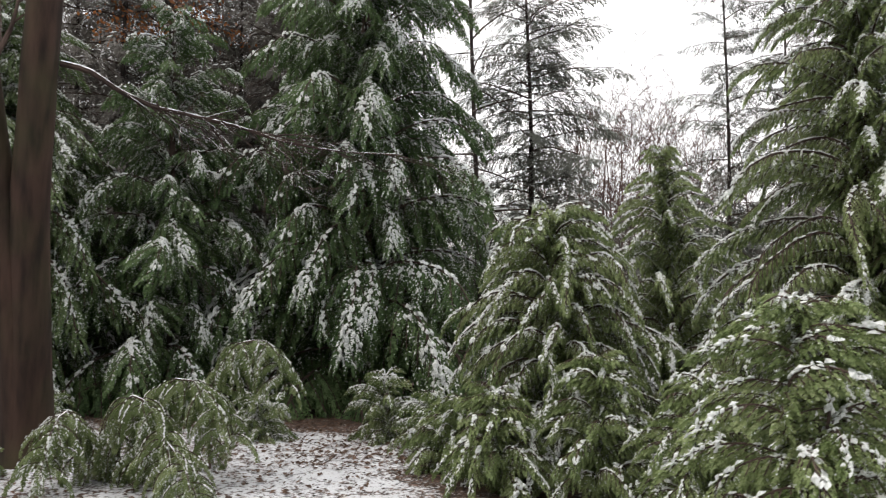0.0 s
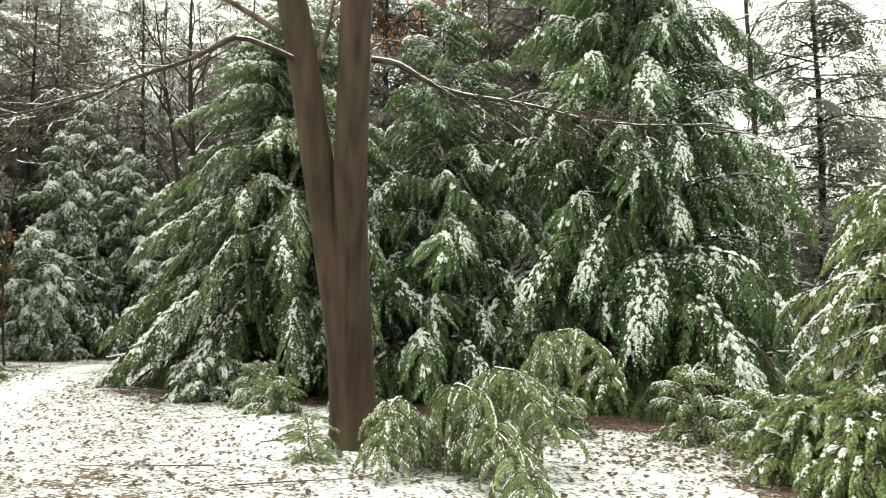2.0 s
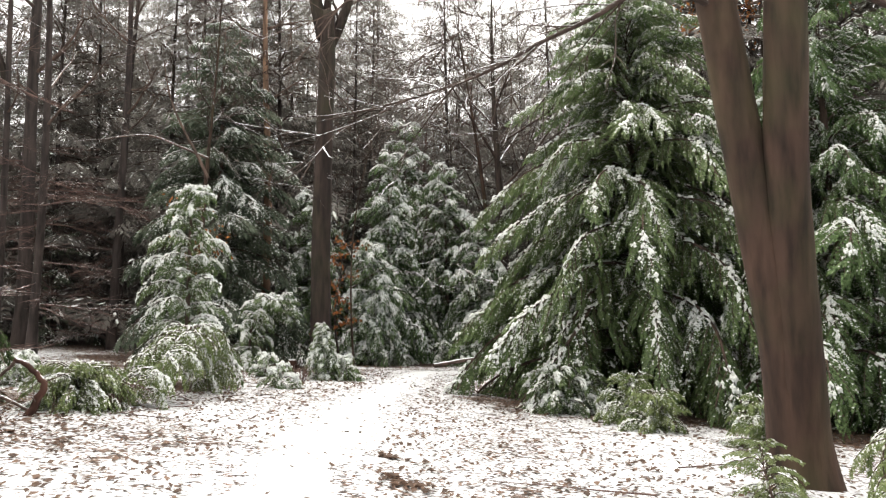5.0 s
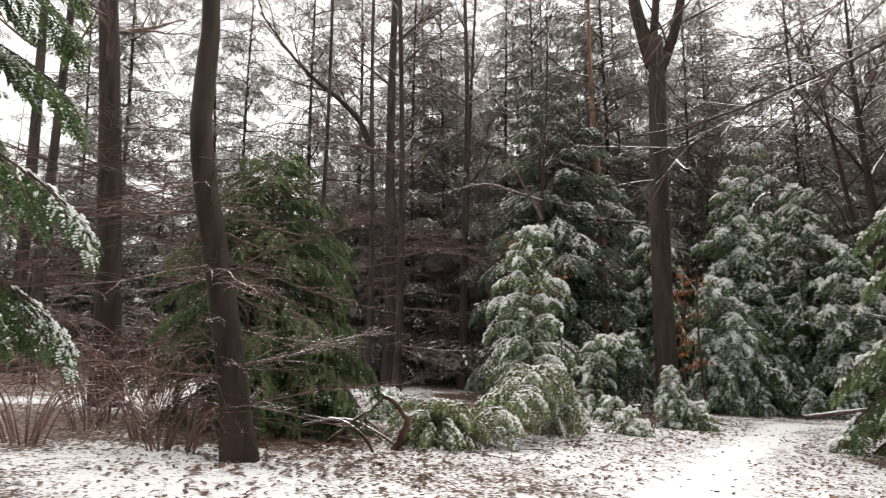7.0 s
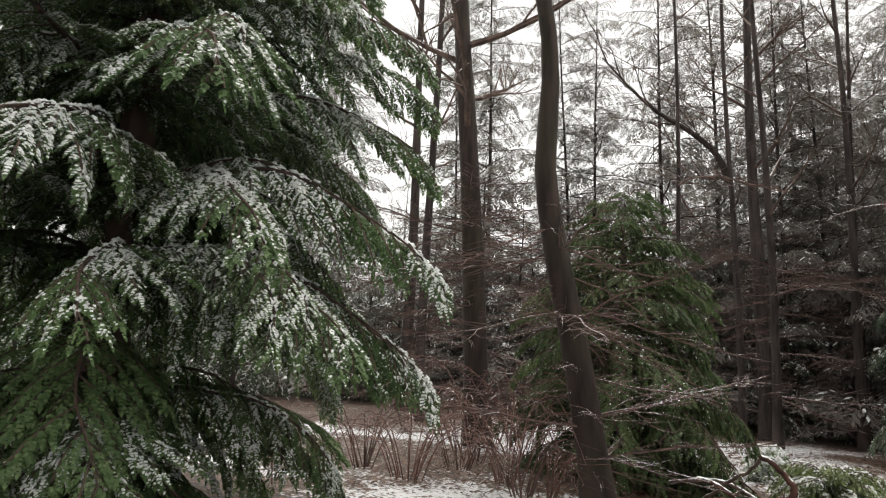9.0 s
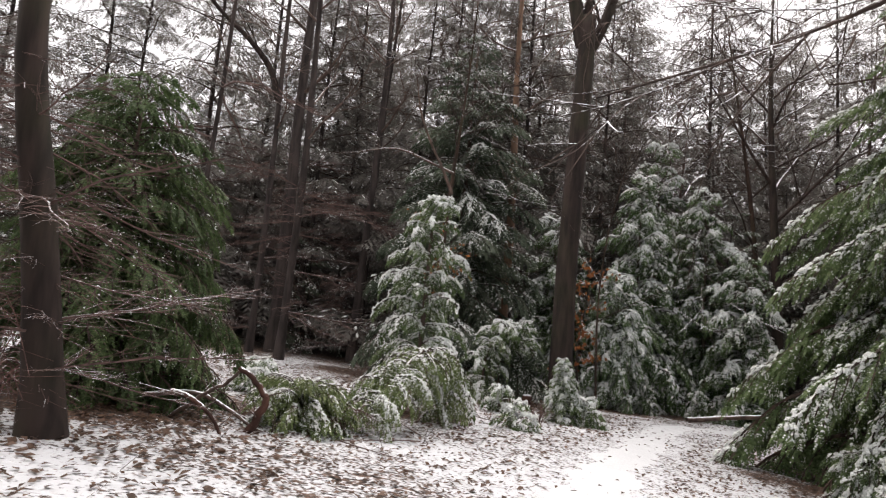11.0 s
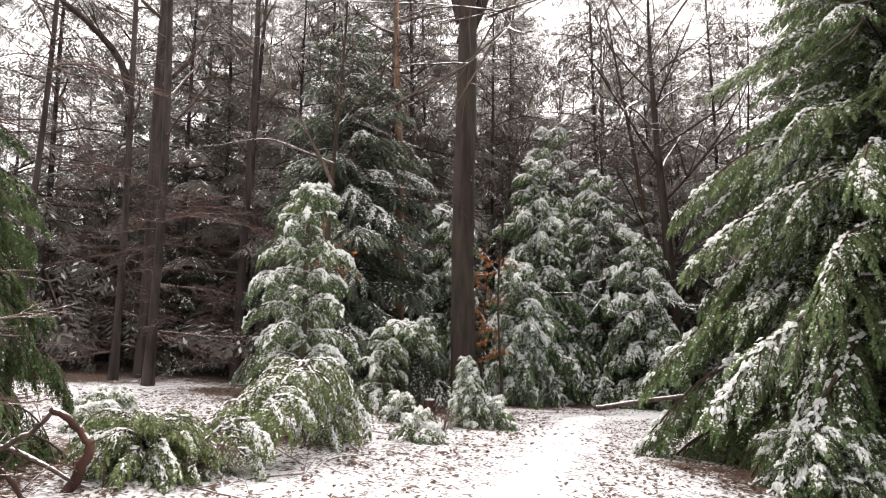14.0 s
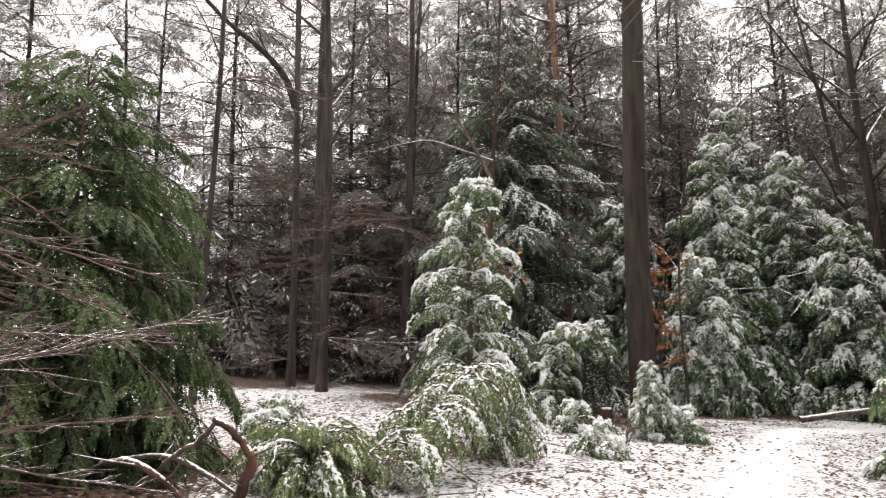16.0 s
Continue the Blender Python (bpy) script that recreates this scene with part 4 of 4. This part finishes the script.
for az0, az1, d0, d1, total in ((118, 166, 34, 52, 34), (84, 118, 20, 40, 16)):
    made = 0
    while made < total:
        az, d = rng.uniform(az0, az1), rng.uniform(d0, d1)
        x, y = CX + d * math.cos(radians(az)), CY + d * math.sin(radians(az))
        if free(x, y, 2.2):
            plant(DENSE, x, y, 0.85, 1.15)
            made += 1
made = 0
while made < 44:
    az, d = rng.uniform(118, 205), rng.uniform(24, 33)
    x, y = CX + d * math.cos(radians(az)), CY + d * math.sin(radians(az))
    if free(x, y, 1.4):
        plant(THICK, x, y, 0.7, 1.25)
        made += 1
# those that stand out beyond the young hemlocks
for k, x, y in ((4, 2.3, 19.2), (0, 11.2, 25.7), (3, 0.2, 25.0), (4, -9.0, 24.0), (3, -13.0, 26.0)):
    copy_thing(KINDS[k], Matrix.Translation((x, y, ground_z(x, y))) @ pose(0, 0, 0, 0, 0, 40 * k + x))
far_conifer("spruce_tree", "haze-greyed spruce with level snow-dusted boughs", 16, 2.0, 3.2, 150, B_FAR, 350, 0.13, x=3.9, y=21.3, elev=(-10, 10), power=0.5)
for i, (x, y, k) in enumerate(((6.6, 39.4, 0.95), (7.9, 44.0, 1.1), (11.5, 42.0, 0.95), (12.7, 48.0, 1.15), (14.8, 46.0, 1.1), (10.4, 50.0, 1.2), (6.0, 33.0, 0.8), (16.5, 44.0, 1.0), (7.4, 36.0, 0.9), (9.0, 38.0, 1.0), (10.8, 37.0, 0.85), (12.4, 39.0, 0.95), (14.0, 40.0, 1.0), (8.4, 41.0, 1.05), (11.0, 45.0, 1.1), (15.5, 37.0, 0.9))):
    copy_thing(BARE[i % 2], Matrix.Translation((x, y, ground_z(x, y))) @ pose(0, 0, 0, 0, 0, 70 * i) @ Matrix.Scale(k, 4))
for i, (x, y, k) in enumerate(((5.8, 30.0, 0.7), (8.2, 32.0, 0.75), (10.6, 33.0, 0.8), (13.0, 32.0, 0.85), (7.0, 27.0, 0.6), (6.4, 36.0, 0.95), (9.4, 37.0, 1.0), (12.0, 36.0, 0.95), (15.0, 37.0, 1.05), (17.5, 36.0, 1.1), (11.0, 29.0, 0.7))):
    copy_thing(THICK[i % 2], Matrix.Translation((x, y, ground_z(x, y))) @ pose(0, 0, 0, 0, 0, 50 * i) @ Matrix.Scale(k, 4))
for i, (x, y) in enumerate(((-26.0, 7.2), (-27.5, 3.4), (-31.0, 9.0), (-24.6, 11.6), (-26.4, 15.2))):
    copy_thing(DENSE[i % 2], Matrix.Translation((x, y, ground_z(x, y))) @ pose(0, 0, 0, 0, 0, 110 * i) @ Matrix.Scale(0.85 + 0.08 * (i % 3), 4))
copy_thing(BARE[0], Matrix.Translation((9.6, 44.5, ground_z(9.6, 44.5))) @ Matrix.Scale(1.1, 4))
copy_thing(BARE[1], Matrix.Translation((13.2, 45, ground_z(13.2, 45))) @ Matrix.Scale(1.15, 4))


# ---- small things on the ground ----
def scatter_leaves(name, label, mat, spots, seed, size=(0.04, 0.085), lift=0.012):
    """Fallen leaves, each a small folded blade lying on the snow."""
    rng = random.Random(seed)
    g = Geo()
    for x, y in spots:
        z = ground_z(x, y) + 0.02 * noise.noise(Vector((x * 2.3, y * 2.3, 3.0))) + lift
        a, ln = rng.uniform(0, 6.28), rng.uniform(*size)
        d = Vector((math.cos(a), math.sin(a), rng.uniform(-0.15, 0.3)))
        w = Vector((-math.sin(a), math.cos(a), rng.uniform(-0.2, 0.4))) * rng.uniform(0.25, 0.42)
        p = Vector((x, y, z))
        k = len(g.v)
        g.v += [p - d * ln * 0.5, p + w * ln + Vector((0, 0, 0.012)), p + d * ln * 0.5 + Vector((0, 0, 0.01)), p - w * ln + Vector((0, 0, rng.uniform(0, 0.02)))]
        g.f += [(k, k + 1, k + 2), (k, k + 2, k + 3)]
        g.m += [0, 0]
    return tagged(new(name, g.mesh(name, [mat])), label, "leaves", kind="stuff")


rng = random.Random(5)
spots = []
while len(spots) < 15000:
    c = track[rng.randrange(70, 230)]
    x, y = c.x + rng.gauss(0, 4.5), c.y + rng.gauss(0, 4.5)
    o = off_track(x, y)
    if o > 0.7 or rng.random() < 0.1 + 0.5 * max(0, o - 0.3):
        spots.append((x, y))
scatter_leaves("fallen_leaves", "brown fallen leaves poking through thin snow", "leaf", spots, 6)
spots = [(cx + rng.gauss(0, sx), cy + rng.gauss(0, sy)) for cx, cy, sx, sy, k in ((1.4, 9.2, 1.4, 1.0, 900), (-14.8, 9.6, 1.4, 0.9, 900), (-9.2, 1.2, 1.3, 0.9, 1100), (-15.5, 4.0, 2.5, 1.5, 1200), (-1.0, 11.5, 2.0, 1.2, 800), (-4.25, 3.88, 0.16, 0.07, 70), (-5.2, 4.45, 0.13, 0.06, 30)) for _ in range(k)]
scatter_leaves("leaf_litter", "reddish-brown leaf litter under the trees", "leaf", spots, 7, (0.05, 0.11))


def stick(name, label, pts, r0, mat, seed, category="branch", sub=0, taper=0.6, sharp=False):
    """A fallen branch: a bent, knotty stem, and side stems where given."""
    rng = random.Random(seed)
    base = Vector(pts[0])
    root = thing(name, base.x, base.y, label, category, z=base.z)
    own = [Vector(p) - base for p in pts]
    line = along(own, 22)
    if sharp:
        us = [i / 21 * (len(own) - 1) for i in range(22)]
        line = [own[min(int(u), len(own) - 2)].lerp(own[min(int(u), len(own) - 2) + 1], u - min(int(u), len(own) - 2)) + Vector((rng.uniform(-1, 1), rng.uniform(-1, 1), rng.uniform(-1, 1))) * r0 * 0.5 for u in us]
    g = Geo()
    g.tube(line, [r0 * (1 - taper * i / 21) for i in range(22)], 9, 0, 0.22 if sharp else 0.1, rng)
    part("stem", g.mesh("stem", [mat], True), root)
    for i in range(sub):
        k = rng.randint(5, 20)
        h = Geo()
        grow(h, rng, line[k], Vector((rng.uniform(-1, 1), rng.uniform(-1, 1), rng.uniform(0, 0.5))).normalized(), rng.uniform(0.25, 0.7), r0 * 0.3, 1, 2, 0, (2, 3), 0.003)
        part("side_branch", h.mesh("side_branch", ["twig"]), root)
    return root


stick("fallen_branch", "thin snow-topped branch leaning on a rotten hook", [(-9.7, 1.45, 0.22), (-9.5, 1.67, 0.42), (-9.3, 1.86, 0.62), (-9.2, 2.02, 0.72), (-9.08, 2.17, 0.9)], 0.024, "twig", 1, sub=3, taper=0.3, sharp=True)
stick("fallen_branch", "hooked reddish rotten branch rising from the litter", [(-9.1, 2.14, 0.91), (-9.03, 2.27, 0.83), (-9.0, 2.36, 0.71), (-8.96, 2.43, 0.6), (-8.99, 2.41, 0.5), (-9.08, 2.33, 0.3), (-9.16, 2.25, 0.08)], 0.026, "root", 8, sub=2, taper=-0.7, sharp=True)
stick("fallen_branch", "pale fallen branch with snow along its top", [(-9.95, 1.3, 0.5), (-9.61, 1.79, 0.58), (-9.42, 2.14, 0.43), (-9.28, 2.41, 0.26), (-9.1, 2.75, 0.14)], 0.03, "twig", 2, sub=4)
stick("fallen_branch", "short forked rotten branch in the litter", [(-9.15, 1.5, 0.62), (-8.98, 1.64, 0.6), (-8.87, 1.87, 0.43), (-8.84, 2.02, 0.16)], 0.035, "root", 3, sub=2)
stick("fallen_branch", "short rotten branch lying in the litter", [(-9.3, 1.4, 0.3), (-9.0, 1.72, 0.24), (-8.75, 2.1, 0.18)], 0.025, "root", 4, sub=3)
stick("fallen_log", "pale snow-topped log lying beside the path", [(-15.2, 14.6, -0.05), (-14.9, 15.3, 0.05), (-14.6, 16.0, 0.14), (-14.2, 16.9, 0.24)], 0.07, "twig", 5, "log", taper=0.3)
rng = random.Random(15)
for i in range(26):
    c = track[rng.randrange(100, 205)]
    x, y, a, ln = c.x + rng.gauss(0, 2.6), c.y + rng.gauss(0, 2.6), rng.uniform(0, 6.28), rng.uniform(0.5, 1.5)
    if off_track(x, y) < 1.6:
        continue
    line = [(x + math.cos(a) * ln * f + rng.uniform(-.06, .06), y + math.sin(a) * ln * f + rng.uniform(-.06, .06), 0) for f in (0, 0.35, 0.7, 1)]
    stick("fallen_twig", "thin fallen twig lying on the snow", [(px, py, ground_z(px, py) + 0.02) for px, py, _ in line], 0.009, "dead", 60 + i, "twig", sub=2)
st = thing("tree_stump", -15.2, 9.7, "small sawn stump in reddish litter", "stump")
g = Geo()
g.tube([Vector((0, 0, -0.1)), Vector((0, 0, 0.1)), Vector((0.01, 0, 0.22)), Vector((0.01, 0, 0.24))], [0.15, 0.12, 0.11, 0.1], 12, 0, 0.05, rng)
part("stump_body", g.mesh("stump_body", ["root"], True), st)
g = Geo()
g.tube([Vector((0.01, 0, 0.24)), Vector((0.01, 0, 0.265))], [0.105, 0.08], 12, 0, 0.08, rng)
part("snow_cap", g.mesh("snow_cap", ["snow"], True), st)


def brush(x, y, count, size, seed, label, mat="dead"):
    """A tangle of arching dead stems from one root."""
    rng = random.Random(seed)
    root = thing("brush", x, y, label, "bush")
    for i in range(count):
        a, ln = rng.uniform(0, 6.28), size * rng.uniform(0.6, 1.2)
        out = Vector((math.cos(a), math.sin(a), 0))
        base = out * rng.uniform(0, 0.15) * size
        line = along([base + Vector((0, 0, -0.05)), base + out * ln * 0.25 + Vector((0, 0, ln * 0.5)), base + out * ln * 0.6 + Vector((0, 0, ln * 0.62)), base + out * ln * 0.95 + Vector((0, 0, ln * rng.uniform(0.15, 0.5)))], 10)
        g = Geo()
        g.tube(line, [0.008 * (1 - 0.8 * k / 9) + 0.0012 for k in range(10)], 4)
        for k in range(3, 10):
            for sg in (-1, 1):
                side = Vector((-out.y, out.x, 0)) * sg
                e = line[k] + (out * 0.6 + side * rng.uniform(0.4, 1) + Vector((0, 0, rng.uniform(-.5, .1)))) * ln * 0.2
                g.tube([line[k], e], [0.003, 0.001], 3, closed=False)
        tagged(part("stem_tangle", g.mesh("stem_tangle", [mat]), root), kind="stuff")
    return root


brush(-8.7, -0.35, 18, 0.9, 1, "arching brown dead stems tipped with snow")
brush(-10.2, -1.3, 16, 1.3, 2, "tangle of dead brown twigs dusted with snow")
brush(-11.6, 0.2, 16, 1.6, 3, "tangle of dead brown twigs dusted with snow")
brush(-9.6, -2.4, 16, 1.4, 4, "tangle of dead brown twigs dusted with snow")
brush(-13.2, 1.4, 14, 1.1, 5, "tangle of dead brown twigs dusted with snow")
brush(-9.4, -0.6, 22, 1.5, 8, "thicket of reddish-brown dead stems", "russet")
brush(-11.0, -1.2, 22, 1.9, 9, "thicket of reddish-brown dead stems", "russet")
brush(-12.4, -0.6, 20, 2.0, 10, "thicket of reddish-brown dead stems", "russet")
brush(-8.55, -0.1, 14, 0.75, 11, "arching reddish-brown dead stems tipped with snow", "russet")
brush(-9.0, -1.7, 18, 1.2, 12, "thicket of reddish-brown dead stems", "russet")
brush(-9.5, 3.4, 12, 0.5, 6, "low dead stems dusted with snow")
brush(-12.6, 8.3, 10, 0.45, 7, "low dead stems dusted with snow")


def withered(x, y, H, h0, R, count, seed, label):
    """A beech sapling or bough that has kept its withered leaves."""
    rng = random.Random(seed)
    root = thing("beech_tree", x, y, label, "tree")
    tg, bg, lg = Geo(), Geo(), Geo()
    pts = trunk_line(H, seed)
    tg.tube(pts, [0.012 * H * (1 - 0.85 * i / 14) for i in range(15)], 7)
    for i in range(14):
        a = rng.uniform(0, 6.28)
        grow(bg, rng, at_height(pts, rng.uniform(h0, H)), Vector((math.cos(a), math.sin(a), rng.uniform(0, 0.5))).normalized(), R * rng.uniform(0.6, 1.1), 0.004 * H, 1, 2, 0, (2, 4), 0.004)
    for i in range(count):
        p = Vector(rng.choice(bg.v)) + Vector((rng.gauss(0, .06), rng.gauss(0, .06), rng.gauss(0, .05))) * R
        d = Vector((rng.uniform(-1, 1), rng.uniform(-1, 1), rng.uniform(-1.4, 0))).normalized()
        w = d.orthogonal().normalized()
        ln = rng.uniform(0.06, 0.1) * (1 + 0.06 * H)
        lg.face([p, p + d * ln * 0.5 + w * ln * 0.3, p + d * ln, p + d * ln * 0.5 - w * ln * 0.3])
    part("trunk", tg.mesh("trunk", ["oak"], True), root)
    tagged(part("limbwork", bg.mesh("limbwork", ["twig"]), root), kind="stuff")
    tagged(part("leaves", lg.mesh("leaves", ["orange"]), root, label="withered orange leaves"), kind="stuff")


withered(-14.9, 10.9, 3.4, 0.8, 0.7, 260, 1, "beech sapling with withered orange-brown leaves")
withered(-16.2, 7.5, 3.8, 2.2, 0.9, 150, 2, "slim beech sapling with withered reddish leaves")
withered(-7.2, 19.8, 14.0, 8.5, 2.4, 900, 3, "tall beech holding withered orange leaves")
